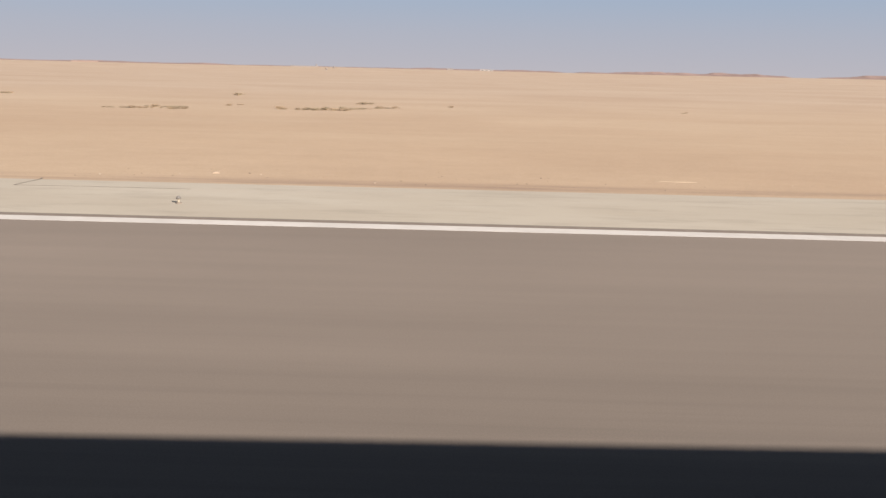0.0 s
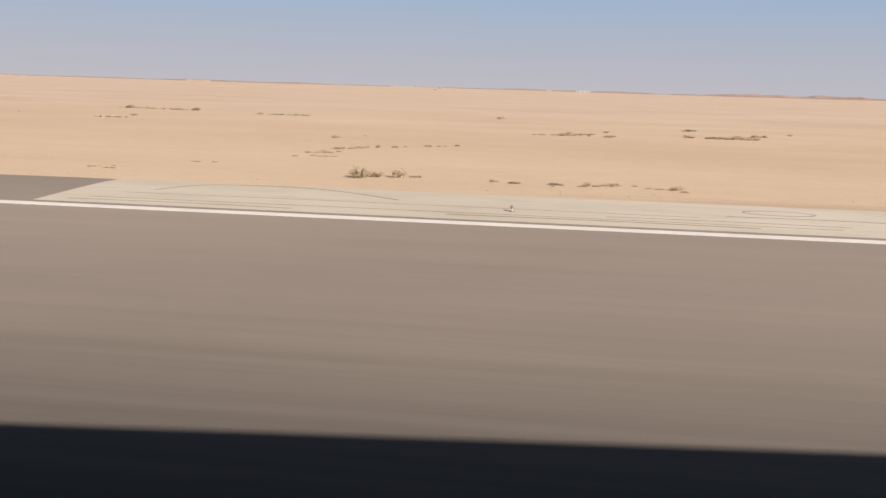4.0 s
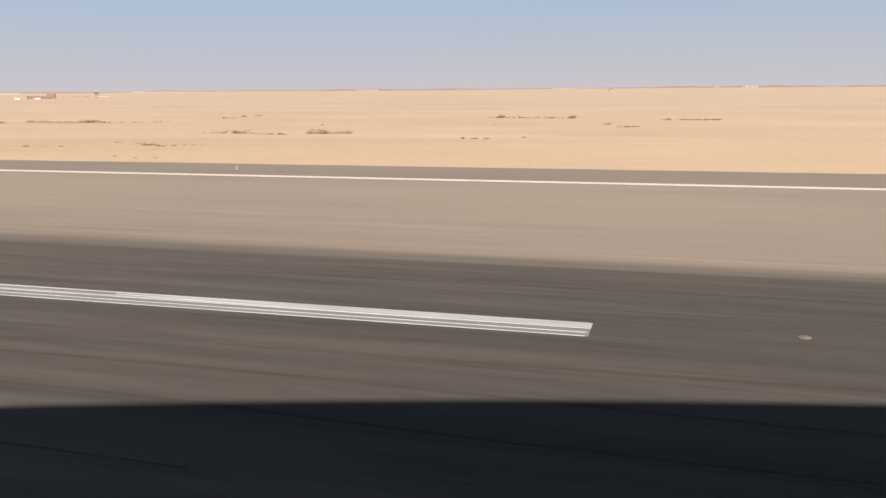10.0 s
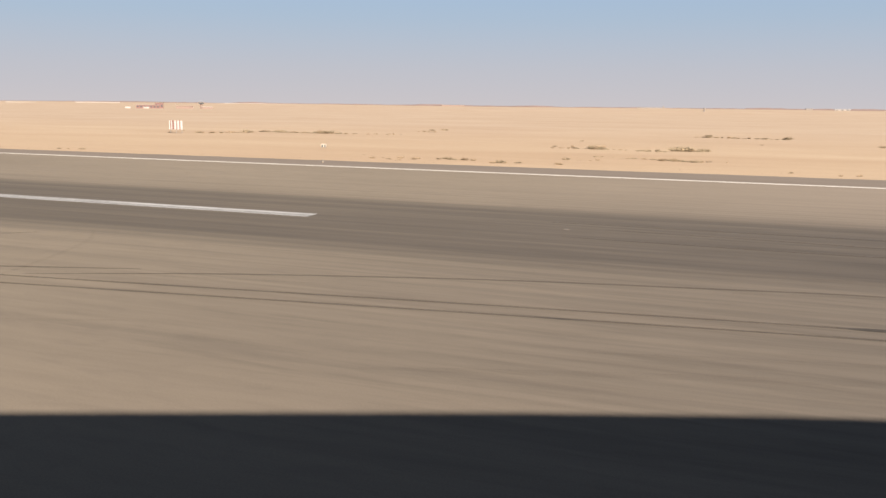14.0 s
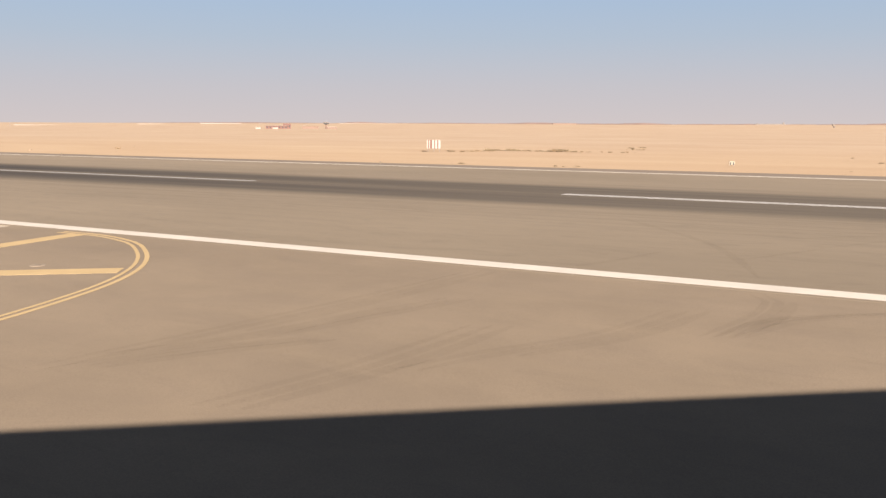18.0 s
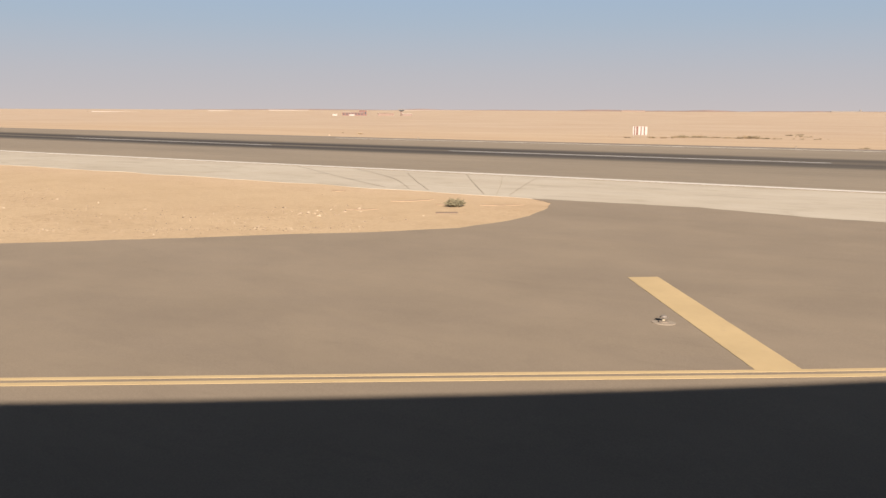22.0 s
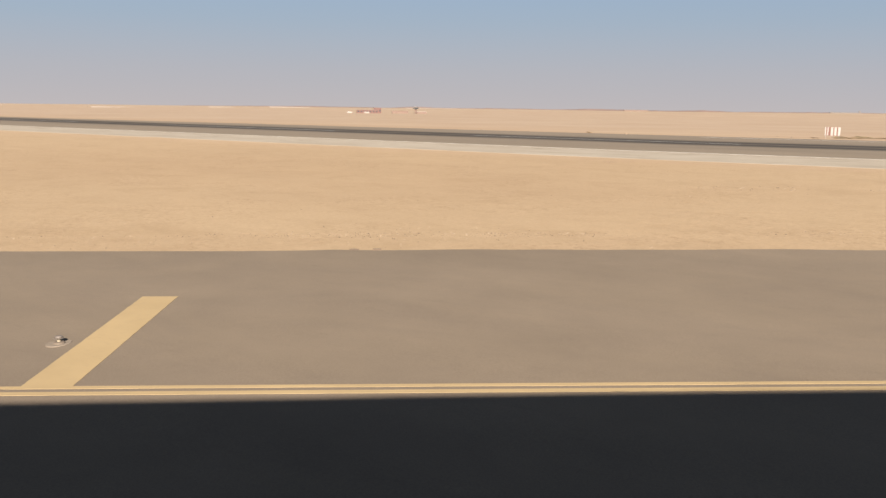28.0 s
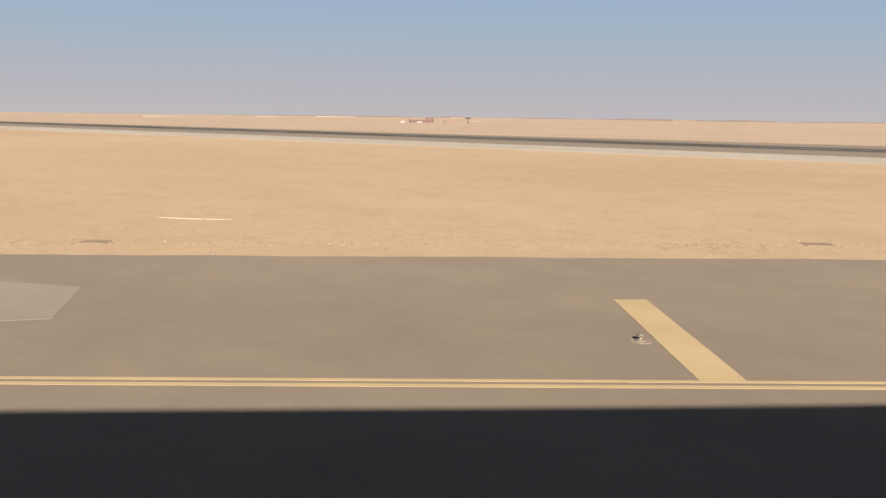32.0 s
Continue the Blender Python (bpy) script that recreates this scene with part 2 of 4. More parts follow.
        # short wavy scuffs of braking tyres over it all
        scuff = a.ramp(a.noise(2.4, 7, 0.74, (0.075, 1, 1), 0.6), (0.34, grey(0.70)), (0.48, grey(0.98)), (0.66, grey(1.22)))
        c = a.mix(a.calc("MULTIPLY", zone2, 0.85), c, a.mix(1.0, c, scuff, "MULTIPLY"))
        smear = a.ramp(a.noise(0.8, 5, 0.6, (0.10, 1, 1), 1.0), (0.55, grey(0.0)), (0.72, grey(0.45)))
        c = a.mix(a.calc("MULTIPLY", smear, zone2), c, (0.060, 0.050, 0.044))
    if not streak:
        # tyre scuffs and dust drifts worn into the surface
        drifts = a.ramp(a.noise(0.32, 6, 0.66, (0.7, 1.3, 1), 1.2), (0.34, (0.95, 0.95, 0.955)), (0.66, (1.04, 1.037, 1.02)))
        c = a.mix(1.0, c, drifts, "MULTIPLY")
        scuffs = a.ramp(a.noise(1.7, 6, 0.75, (0.35, 1.2, 1), 1.5), (0.56, grey(1.0)), (0.78, grey(0.90)))
        c = a.mix(1.0, c, scuffs, "MULTIPLY")
    a.color(c)
    return a.bump(a.noise(60, 3, 0.7), 0.25, 0.006).m


def gravel_material():
    """Loose stones, each with a tone of its own: mostly like the sand, some pale, a few dark."""
    g = Mat("gravel", 0.95)
    geo = g.n.new("ShaderNodeNewGeometry")
    tone = g.ramp(geo.outputs["Random Per Island"], (0.0, (0.075, 0.056, 0.042)), (0.30, (0.14, 0.106, 0.077)), (0.60, (0.22, 0.168, 0.122)), (0.85, (0.29, 0.23, 0.172)), (1.0, (0.40, 0.335, 0.265)))
    g.color(g.mix(1.0, tone, g.ramp(g.noise(30, 4, 0.7), (0.3, grey(0.85)), (0.7, grey(1.08))), "MULTIPLY"))
    return g.m


def concrete_material():
    c = Mat("concrete", 0.9)
    base = c.ramp(c.noise(0.22, 6, 0.6, (0.4, 1, 1), 0.3), (0.3, (0.328, 0.286, 0.231)), (0.7, (0.384, 0.344, 0.288)))
    stain = c.ramp(c.noise(1.1, 7, 0.7, (0.25, 1, 1)), (0.26, grey(0.80)), (0.5, grey(1.0)))
    fine = c.ramp(c.noise(30, 3, 0.8), (0.3, grey(0.9)), (0.7, grey(1.05)))
    # the shoulder on the taxiway side is older and dirtier, with dark blotches
    old = c.calc("DIVIDE", c.calc("SUBTRACT", -10.0, c.axis("Y")), 8.0, True)
    blotch = c.ramp(c.noise(0.55, 7, 0.72, (0.6, 1, 1), 0.8), (0.30, (0.76, 0.745, 0.72)), (0.44, (0.95, 0.95, 0.96)), (0.7, (1.0, 1.0, 1.03)))
    base = c.mix(old, base, c.mix(1.0, base, blotch, "MULTIPLY"))
    c.color(c.mix(1.0, c.mix(1.0, base, stain, "MULTIPLY"), fine, "MULTIPLY"))
    return c.bump(c.noise(20, 4, 0.7), 0.2, 0.006).m


def paint(name, base, worn, amount=0.35, along=(1, 1, 1)):
    """Road paint that wears through to the asphalt below in small flecks."""
    p = Mat(name, 0.75)
    tone = p.ramp(p.noise(0.8, 5, 0.6), (0.3, tuple(v * 0.90 for v in base)), (0.7, tuple(min(v * 1.05, 0.9) for v in base)))
    hole = p.ramp(p.noise(7.0, 6, 0.75, along), (0.60 - 0.16 * amount, grey(0.0)), (0.74, grey(amount)))
    p.color(p.mix(hole, tone, worn))
    return p.bump(p.noise(40, 3, 0.7), 0.2, 0.004).m


def plain(name, base, rough=0.6, metal=0.0, vary=0.12, scale=6.0):
    p = Mat(name, rough, metal)
    p.color(p.ramp(p.noise(scale, 5, 0.65), (0.3, tuple(v * (1 - vary) for v in base)), (0.7, tuple(min(v * (1 + vary), 0.95) for v in base))))
    return p.m


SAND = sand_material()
RUNWAY_ASPHALT = asphalt("runway_asphalt", (0.190, 0.156, 0.131), 1.0, True)
TAXI_ASPHALT = asphalt("taxi_asphalt", (0.191, 0.1545, 0.120))
SHOULDER_ASPHALT = asphalt("shoulder_asphalt", (0.170, 0.140, 0.118), 1.0)
PATCH_ASPHALT = asphalt("patch_asphalt", (0.232, 0.194, 0.160))
FILLED_CRACK = plain("filled_crack", (0.285, 0.248, 0.205), 0.95)
STRIP = plain("asphalt_strip", (0.165, 0.136, 0.115), 0.95, vary=0.15, scale=2.0)
SEAM = plain("seam", (0.125, 0.102, 0.085), 0.95)
CONCRETE = concrete_material()
WHITE_PAINT = paint("white_paint", (0.47, 0.44, 0.415), (0.30, 0.27, 0.23), 0.5, (0.3, 1, 1))
GREY_PAINT = paint("rubbered_white_paint", (0.165, 0.162, 0.165), (0.075, 0.072, 0.068), 0.8, (0.03, 2.2, 1))
RIM_PAINT = paint("rim_paint", (0.315, 0.313, 0.322), (0.12, 0.11, 0.10), 0.6, (0.05, 1.6, 1))
YELLOW_PAINT = paint("yellow_paint", (0.378, 0.286, 0.163), (0.25, 0.195, 0.135), 0.35)
RUBBER = plain("tyre_rubber", (0.050, 0.043, 0.038), 0.9, vary=0.3, scale=1.5)
def tyre_trace(name, base, cover, grain):
    """Rubber left by a rolling tyre, worn thin enough for the asphalt to show through in places."""
    p = Mat(name, 0.95)
    p.color(p.ramp(p.noise(1.2, 5, 0.65), (0.3, tuple(v * 0.8 for v in base)), (0.7, tuple(v * 1.2 for v in base))))
    thin = p.calc("MULTIPLY", p.noise(grain, 6, 0.7), 2.0 * cover, True)
    p.l.new(thin, p.b.inputs["Alpha"])
    return p.m


FAINT_RUBBER = tyre_trace("faint_tyre_rubber", (0.090, 0.073, 0.059), 0.045, 0.9)
WORN_RUBBER = tyre_trace("worn_tyre_rubber", (0.075, 0.061, 0.051), 0.36, 0.6)
DUSTY_RUBBER = plain("dusty_tyre_rubber", (0.118, 0.098, 0.081), 0.95, vary=0.2, scale=0.8)
PALE_SAND = plain("pale_sand", (0.375, 0.288, 0.205), 0.95, vary=0.12, scale=3.0)
DARK_SAND_SHADE = plain("dark_sand_shade", (0.255, 0.185, 0.128), 0.95, vary=0.12, scale=3.0)
STONE = plain("stone", (0.27, 0.21, 0.155), 0.95, vary=0.4, scale=3.0)
TWIG = plain("twig", (0.25, 0.185, 0.115), 0.9, vary=0.25)
LEAF = plain("leaf", (0.202, 0.163, 0.111), 0.85, vary=0.3, scale=4.0)
DRY_LEAF = plain("dry_leaf", (0.248, 0.188, 0.129), 0.9, vary=0.3, scale=4.0)
LIGHT_METAL = plain("cast_metal", (0.15, 0.122, 0.10), 0.7, 0.0)
LENS = plain("lens", (0.12, 0.112, 0.105), 0.5)
BLUE_LENS = plain("blue_lens", (0.135, 0.118, 0.108), 0.5)
YELLOW_METAL = plain("yellow_metal", (0.27, 0.235, 0.18), 0.55)
BOARD_WHITE = plain("board_white", (0.31, 0.29, 0.28), 0.6)
BOX_GREY = plain("box_grey", (0.27, 0.235, 0.195), 0.7)
BOARD_RED = plain("board_red", (0.14, 0.075, 0.064), 0.6)
STEEL = plain("steel", (0.30, 0.29, 0.28), 0.5, 0.7)
RED_WALL = plain("red_plaster", (0.135, 0.078, 0.072), 0.9, scale=0.3)
PINK_WALL = plain("pink_plaster", (0.165, 0.118, 0.10), 0.9, scale=0.3)
WHITE_WALL = plain("white_wall", (0.27, 0.245, 0.23), 0.85, scale=0.3)
DARK_GLASS = plain("dark_glass", (0.05, 0.055, 0.06), 0.2)
DARK_ROOF = plain("dark_roof", (0.16, 0.14, 0.13), 0.8, scale=0.5)
SLAB = plain("grey_cover", (0.205, 0.148, 0.108), 0.9, scale=2.0)
SHADE_TUBE_GREY = plain("shade_tube_grey", (0.16, 0.16, 0.17), 0.4, scale=0.5)
HILL = plain("hill_rock", (0.205, 0.145, 0.128), 0.95, vary=0.2, scale=0.01)


# ---- building helpers ----
def mesh_of(name, bm, mat, smooth=False):
    me = bpy.data.meshes.new(name)
    bm.to_mesh(me)
    bm.free()
    me.materials.append(mat)
    if smooth:
        for f in me.polygons:
            f.use_smooth = True
    return me


def part(name, bm, mat, parent, label="", at=None, smooth=False):
    ob = new(name, mesh_of(name, bm, mat, smooth) if isinstance(bm, bmesh.types.BMesh) else bm)
    ob.parent = parent
    if at is not None:
        ob.matrix_basis = at
    return tagged(ob, label)


def thing(name, m, label, category, group="", kind=""):
    ob = new(name)
    ob.empty_display_size = 0.2
    ob.matrix_basis = m
    return tagged(ob, label, category, group, kind)


def box(bm, x0, y0, z0, x1, y1, z1, bevel=0.0):
    r = bmesh.ops.create_cube(bm, size=1.0, matrix=Matrix.LocRotScale(((x0 + x1) / 2, (y0 + y1) / 2, (z0 + z1) / 2), None, (x1 - x0, y1 - y0, z1 - z0)))
    if bevel:
        es = list({e for v in r["verts"] for e in v.link_edges})
        bmesh.ops.bevel(bm, geom=es, offset=bevel, segments=2, affect="EDGES")
    return bm


def boxed(*a, bevel=0.0):
    return box(bmesh.new(), *a, bevel=bevel)


def turned(profile, n=16):
    """A body of revolution from (radius, z) pairs, closed at both ends."""
    bm = bmesh.new()
    rings = [[bm.verts.new((r * math.cos(2 * math.pi * k / n), r * math.sin(2 * math.pi * k / n), z)) for k in range(n)] for r, z in profile]
    for a, b in zip(rings, rings[1:]):
        for k in range(n):
            bm.faces.new((a[k], a[(k + 1) % n], b[(k + 1) % n], b[k]))
    bm.faces.new(list(reversed(rings[0])))
    bm.faces.new(rings[-1])
    return bm


SLOPE_WEST = 0.01263


def level(y):
    """The height of the paved and graded ground: flat along the runway, falling gently to both sides."""
    if y < -24:
        return -SLOPE_WEST * min(-24 - y, 96)
    return -(0.027 * max(0, min(y - 28, 67)) + 0.0185 * max(0, min(y - 95, 65)) + 0.0145 * max(0, min(y - 160, 70)))


GRADE_START, GRADE_END = -330.0, -700.0


def height(x, y):
    """The height of the ground: its fall across the runway, and a climb further west with a leaning far half, shaped to
    fit the camera's view.
    """
    near = max(0.0, min(1.0, (y + 60) / 28.5)) * (1.0 - 0.55 * max(0.0, min(1.0, y / 24))) * max(0.0, min(1.0, (400 - y) / 280))
    return level(y) + near * 0.0045 * max(0.0, min(GRADE_START - x, GRADE_START - GRADE_END))


def swell(y):
    """The slow rise of the open desert far out, towards the hills."""
    f = max(0.0, min(1.0, (y - 1150) / 900))
    return 11.0 * f * f * (3 - 2 * f)


def ragged(points, step, amount, seed, closed=True):
    """Divides an outline into short steps and moves it in and out by noise."""
    out = []
    n = len(points)
    for i in range(n if closed else n - 1):
        a, b = Vector(points[i]), Vector(points[(i + 1) % n])
        k = max(1, min(600, round((b - a).length / step)))
        side = Vector((-(b - a).y, (b - a).x)).normalized()
        for j in range(k):
            p = a.lerp(b, j / k)
            w = amount * (noise.noise((p.x * 0.35, p.y * 0.35, seed)) + 0.6 * noise.noise((p.x * 1.3, p.y * 1.3, seed + 9)))
            out.append(p + side * w)
    return out


def sheet(outline, lift=0.0, thick=0.12):
    """A slab of paving over an outline in plan, following the ground's level, with sides."""
    bm = bmesh.new()
    vs = [bm.verts.new((p[0], p[1], 0)) for p in outline]
    f = bm.faces.new(vs)
    if f.normal.z < 0 or f.calc_area() and sum(outline[i][0] * outline[(i + 1) % len(outline)][1] - outline[(i + 1) % len(outline)][0] * outline[i][1] for i in range(len(outline))) < 0:
        bmesh.ops.reverse_faces(bm, faces=[f])
    for cut in (-120, -24, 0, 24, 28, 150):
        if min(p[1] for p in outline) < cut < max(p[1] for p in outline):
            bmesh.ops.bisect_plane(bm, geom=bm.verts[:] + bm.edges[:] + bm.faces[:], plane_co=(0, cut, 0), plane_no=(0, 1, 0))
    for cut in (GRADE_START, GRADE_END):
        if min(p[0] for p in outline) < cut < max(p[0] for p in outline):
            bmesh.ops.bisect_plane(bm, geom=bm.verts[:] + bm.edges[:] + bm.faces[:], plane_co=(cut, 0, 0), plane_no=(1, 0, 0))
    bmesh.ops.triangulate(bm, faces=bm.faces[:])
    rim = [e for e in bm.edges if e.is_boundary]
    for v in bm.verts:
        v.co.z = height(v.co.x, v.co.y) + lift
    r = bmesh.ops.extrude_edge_only(bm, edges=rim)
    for v in (g for g in r["geom"] if isinstance(g, bmesh.types.BMVert)):
        v.co.z -= thick
    return bm


def ribbon(line, width, lift, thick=0.004):
    """A painted or worn line of a given width along points in plan."""
    pts = [Vector(p[:2]) for p in line]
    left, right = [], []
    for i, p in enumerate(pts):
        d = (pts[min(i + 1, len(pts) - 1)] - pts[max(i - 1, 0)]).normalized()
        s = Vector((-d.y, d.x))
        w = width[i] if isinstance(width, (list, tuple)) else width
        left.append(p + s * w / 2)
        right.append(p - s * w / 2)
    bm = bmesh.new()
    rows = [[bm.verts.new((q.x, q.y, height(q.x, q.y) + lift)) for q in side] for side in (left, right)]
    for i in range(len(pts) - 1):
        bm.faces.new((rows[1][i], rows[1][i + 1], rows[0][i + 1], rows[0][i]))
    rim = [e for e in bm.edges if e.is_boundary]
    r = bmesh.ops.extrude_edge_only(bm, edges=rim)
    for v in (g for g in r["geom"] if isinstance(g, bmesh.types.BMVert)):
        v.co.z -= thick
    return bm


def curve(points, step=0.5):
    """A smooth line through points in plan."""
    out = []
    P = [Vector(p) for p in points]
    for i in range(len(P) - 1):
        a, b, c, d = P[max(i - 1, 0)], P[i], P[i + 1], P[min(i + 2, len(P) - 1)]
        k = max(1, min(200, round((c - b).length / step)))
        for j in range(k):
            t = j / k
            out.append(0.5 * ((2 * b) + (c - a) * t + (2 * a - 5 * b + 4 * c - d) * t * t + (3 * b - 3 * c + d - a) * t ** 3))
    out.append(P[-1])
    return out


def structure(name, bm, mat, label, category, smooth=False):
    return tagged(new(name, mesh_of(name, bm, mat, smooth)), label, category, kind="structure")


# ---- ground ----
def graded(lo, hi, step, end_lo, end_hi, grow=1.16):
    a = list(np.arange(lo, hi + 0.01, step))
    s, v = step, hi
    while v < end_hi:
        s *= grow
        v += s
        a.append(v)
    s, v = step, lo
    while v > end_lo:
        s *= grow
        v -= s
        a.insert(0, v)
    return a


def build_ground():
    xs = graded(-375, -270, 1.3, -4700, 4500)
    near = [x for x in xs if x < -270]
    xs = near + list(np.arange(-268, 20, 4.0)) + graded(20, 24, 4.0, 20, 4500)
    ys = [y for y in graded(-98, -30, 1.1, -1500, -30)] + list(np.arange(-26, 32, 4.0)) + graded(33, 150, 2.6, 33, 4600)
    verts, faces = [], []
    for y in ys:
        for x in xs:
            z = height(x, y) + swell(y) - 0.024
            z += 0.012 * noise.noise((x * 0.35, y * 0.35, 3.0)) * (1 if y < -30 or y > 33 else 0.3)
            far = max(abs(y) - 160, 0)
            if y > 36:
                z += min((y - 36) / 60, 1) * 0.16 * noise.noise((x * 0.03, y * 0.05, 7.0))
            z += min(far / 900, 1.0) * 1.4 * noise.noise((x * 0.0016, y * 0.0022, 1.0))
            verts.append((x, y, z))
    w = len(xs)
    for j in range(len(ys) - 1):
        for i in range(w - 1):
            a = j * w + i
            faces.append((a, a + 1, a + w + 1, a + w))
    me = bpy.data.meshes.new("ground")
    me.from_pydata(verts, [], faces)
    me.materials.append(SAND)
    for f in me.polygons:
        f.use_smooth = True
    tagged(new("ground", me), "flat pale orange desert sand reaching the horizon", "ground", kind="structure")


build_ground()


def build_ridge():
    """A low range of bare hills along the horizon, highest in the east and petering out westwards."""
    bm = bmesh.new()
    prev = None
    for i in range(560):
        x = -3300 + i * 12.0
        y = 3900 + 90 * noise.noise((x * 0.002, 0, 0)) - 0.00008 * min(x - 500, 0) ** 2
        tall = np.interp(x, (-3300, -2700, -900, 150, 900, 3400), (0.0, 0.40, 0.34, 0.55, 1.0, 1.0))
        bumps = 0.40 + 0.8 * noise.noise((x * 0.0029, 4, 0)) + 0.30 * noise.noise((x * 0.0083, 5, 0)) + 0.10 * noise.noise((x * 0.031, 6, 0))
        h = 1.0 + 26 * tall * min(max(bumps, 0.0), 0.75)
        row = [bm.verts.new((x, y - 160, 3)), bm.verts.new((x, y - 60, 5 + h * 0.55)), bm.verts.new((x, y, 8 + h)), bm.verts.new((x, y + 140, 3))]
        if prev:
            for a in range(3):
                bm.faces.new((prev[a], row[a], row[a + 1], prev[a + 1]))
        prev = row
    structure("hill_ridge", bm, HILL, "low bare pinkish hills along the far horizon", "hills")


build_ridge()

# ---- runway and shoulders ----
runway = structure("runway", sheet([(1400, -22.6), (1400, 22.6), (-1700, 22.6), (-1700, -22.6)]), RUNWAY_ASPHALT,
                   "worn grey asphalt runway with dark rubber streaks along its middle", "runway")
EAST_EDGE, WEST_EDGE = 22.05, -22.05
for y, w in ((EAST_EDGE, 0.58), (WEST_EDGE, 0.68)):
    part("edge_line", ribbon([(1400, y), (GRADE_START, y), (GRADE_END, y), (-1700, y)], w, 0.008), WHITE_PAINT, runway, "solid white edge line")
DASH, PERIOD, FIRST = 30.0, 50.7, -151.9
for k in range(-8, 16):
    x0 = FIRST - k * PERIOD
    # a broad coat gone grey under rubber, three brighter worn lines along it, and a fresher coat over its first metres
    part("centre_stripe", ribbon([(x0 + DASH + 0.12, 0.13), (x0 + 0.05, 0.13)], 0.76, 0.008), GREY_PAINT, runway, "white centre stripe greyed by tyre rubber")
    for y, w in ((0.49, 0.06), (0.22, 0.10), (-0.04, 0.035), (-0.25, 0.045)) if k < 3 else ((0.22, 0.22),):
        part("stripe_rim", ribbon([(x0 + DASH + 0.07, y), (x0 + 0.05, y)], w, 0.015, 0.006), RIM_PAINT, runway, "brighter worn line of the centre stripe")
    part("stripe_end", ribbon([(x0 + 0.09, 0.49), (x0 + 0.05, -0.25)], 0.06, 0.018, 0.006), RIM_PAINT, runway, "brighter rim across the stripe's end")
    if k < 3:
        part("fresh_coat", ribbon([(x0 + DASH + 0.12, 0.32), (x0 + DASH - 4.0, 0.32), (x0 + DASH - 9.0, 0.34)], [0.32, 0.30, 0.05], 0.021, 0.006), RIM_PAINT, runway, "fresher white coat")

east_concrete = structure("concrete_shoulder", sheet([(1400, 22.76), (1400, 30.1), (-121.7, 29.3), (-121.5, 26.0), (-121.2, 22.76)]), CONCRETE,
                          "pale cream concrete shoulder beside the runway", "shoulder")
structure("seam_strip", sheet([(1400, 22.38), (1400, 22.757), (-121.2, 22.757), (-121.2, 22.38)], 0.004), STRIP, "narrow dark asphalt strip between runway and concrete", "paving")
structure("asphalt_shoulder", sheet([(-121.2, 22.6), (-121.2, 22.76), (-121.5, 26.0), (-121.7, 29.3)]
                                    + ragged([(-121.7, 29.3), (-200, 28.0), (-260, 26.6), (-700, 26.4)], 1.5, 0.25, 2.0, False)[1:]
                                    + [(-1700, 26.4), (-1700, 22.6)], -0.004), SHOULDER_ASPHALT, "dark grey asphalt shoulder edged by sand", "shoulder")
west_concrete = structure("concrete_shoulder", sheet([(-265.2, -22.6), (-263.6, -31.3)] + ragged([(-263.6, -31.3), (-266.2, -33.6), (-271.3, -32.4), (-281.4, -31.7), (-300, -31.3), (-520, -31.2)], 1.2, 0.35, 9.0, False)[1:]
                                                     + [(-1700, -31.2), (-1700, -22.6)], -0.014), CONCRETE,
                          "pale concrete shoulder between runway and sand", "shoulder")

# ---- taxiway ----
TAXI_SIDE = [(-281.60, -31.90), (-280.30, -32.90), (-279.65, -34.90), (-279.40, -36.60), (-279.55, -38.10), (-280.20, -40.20), (-282.10, -42.30), (-285.30, -45.20), (-289.20, -48.70), (-295.60, -53.74),
             (-302.05, -58.22), (-304.89, -60.24), (-308.03, -61.92), (-311.73, -64.12), (-319.34, -68.82), (-326.41, -73.46), (-332.06, -77.05), (-342.09, -83.40), (-353.09, -90.40), (-420.19, -133.50), (-620.19, -261.70)]
taxi_outline = ([(-100, -22.6)] + ragged([(-265.9, -22.6), (-264.5, -29.6), (-264.6, -31.2), (-266.5, -33.0), (-268.6, -32.2), (-271.3, -32.2), (-275.1, -31.35), (-281.4, -31.8)], 0.25, 0.16, 12.0, False)
                + ragged(TAXI_SIDE, 0.8, 0.14, 5.0, False) + [(-610, -300), (-400, -168), (-330, -122), (-262, -78), (-232, -58), (-190, -40), (-100, -36)])
taxiway = structure("taxiway", sheet(taxi_outline, -0.004), TAXI_ASPHALT, "smooth brownish grey asphalt taxiway beside the sand", "taxiway")

SIDE_LINE = [(-262.9, -22.95), (-261.2, -22.92), (-259.6, -23.34), (-258.35, -23.95), (-256.6, -25.35), (-255.35, -26.8), (-254.45, -28.5), (-253.85, -30.55), (-253.5, -32.5), (-253.42, -34.3),
             (-253.62, -35.8), (-253.92, -37.1), (-254.4, -38.3), (-254.9, -39.2), (-255.7, -40.2), (-256.75, -41.15), (-257.8, -41.9), (-259.3, -43.0), (-261.5, -44.65), (-264.0, -46.53), (-267.97, -49.31),
             (-273.96, -53.12), (-286.96, -61.35), (-300.08, -69.37), (-315.17, -78.72), (-330.22, -88.12), (-345.24, -97.59), (-400.27, -132.33)]
line = curve(SIDE_LINE, 0.6)
for off, wide in ((-0.12, 0.105), (0.115, 0.125)):
    moved = []
    for i, p in enumerate(line):
        d = (line[min(i + 1, len(line) - 1)] - line[max(i - 1, 0)]).normalized()
        moved.append(p + Vector((-d.y, d.x)) * off)
    part("side_line", ribbon(moved, wide, 0.004), YELLOW_PAINT, taxiway, "yellow taxiway side line")


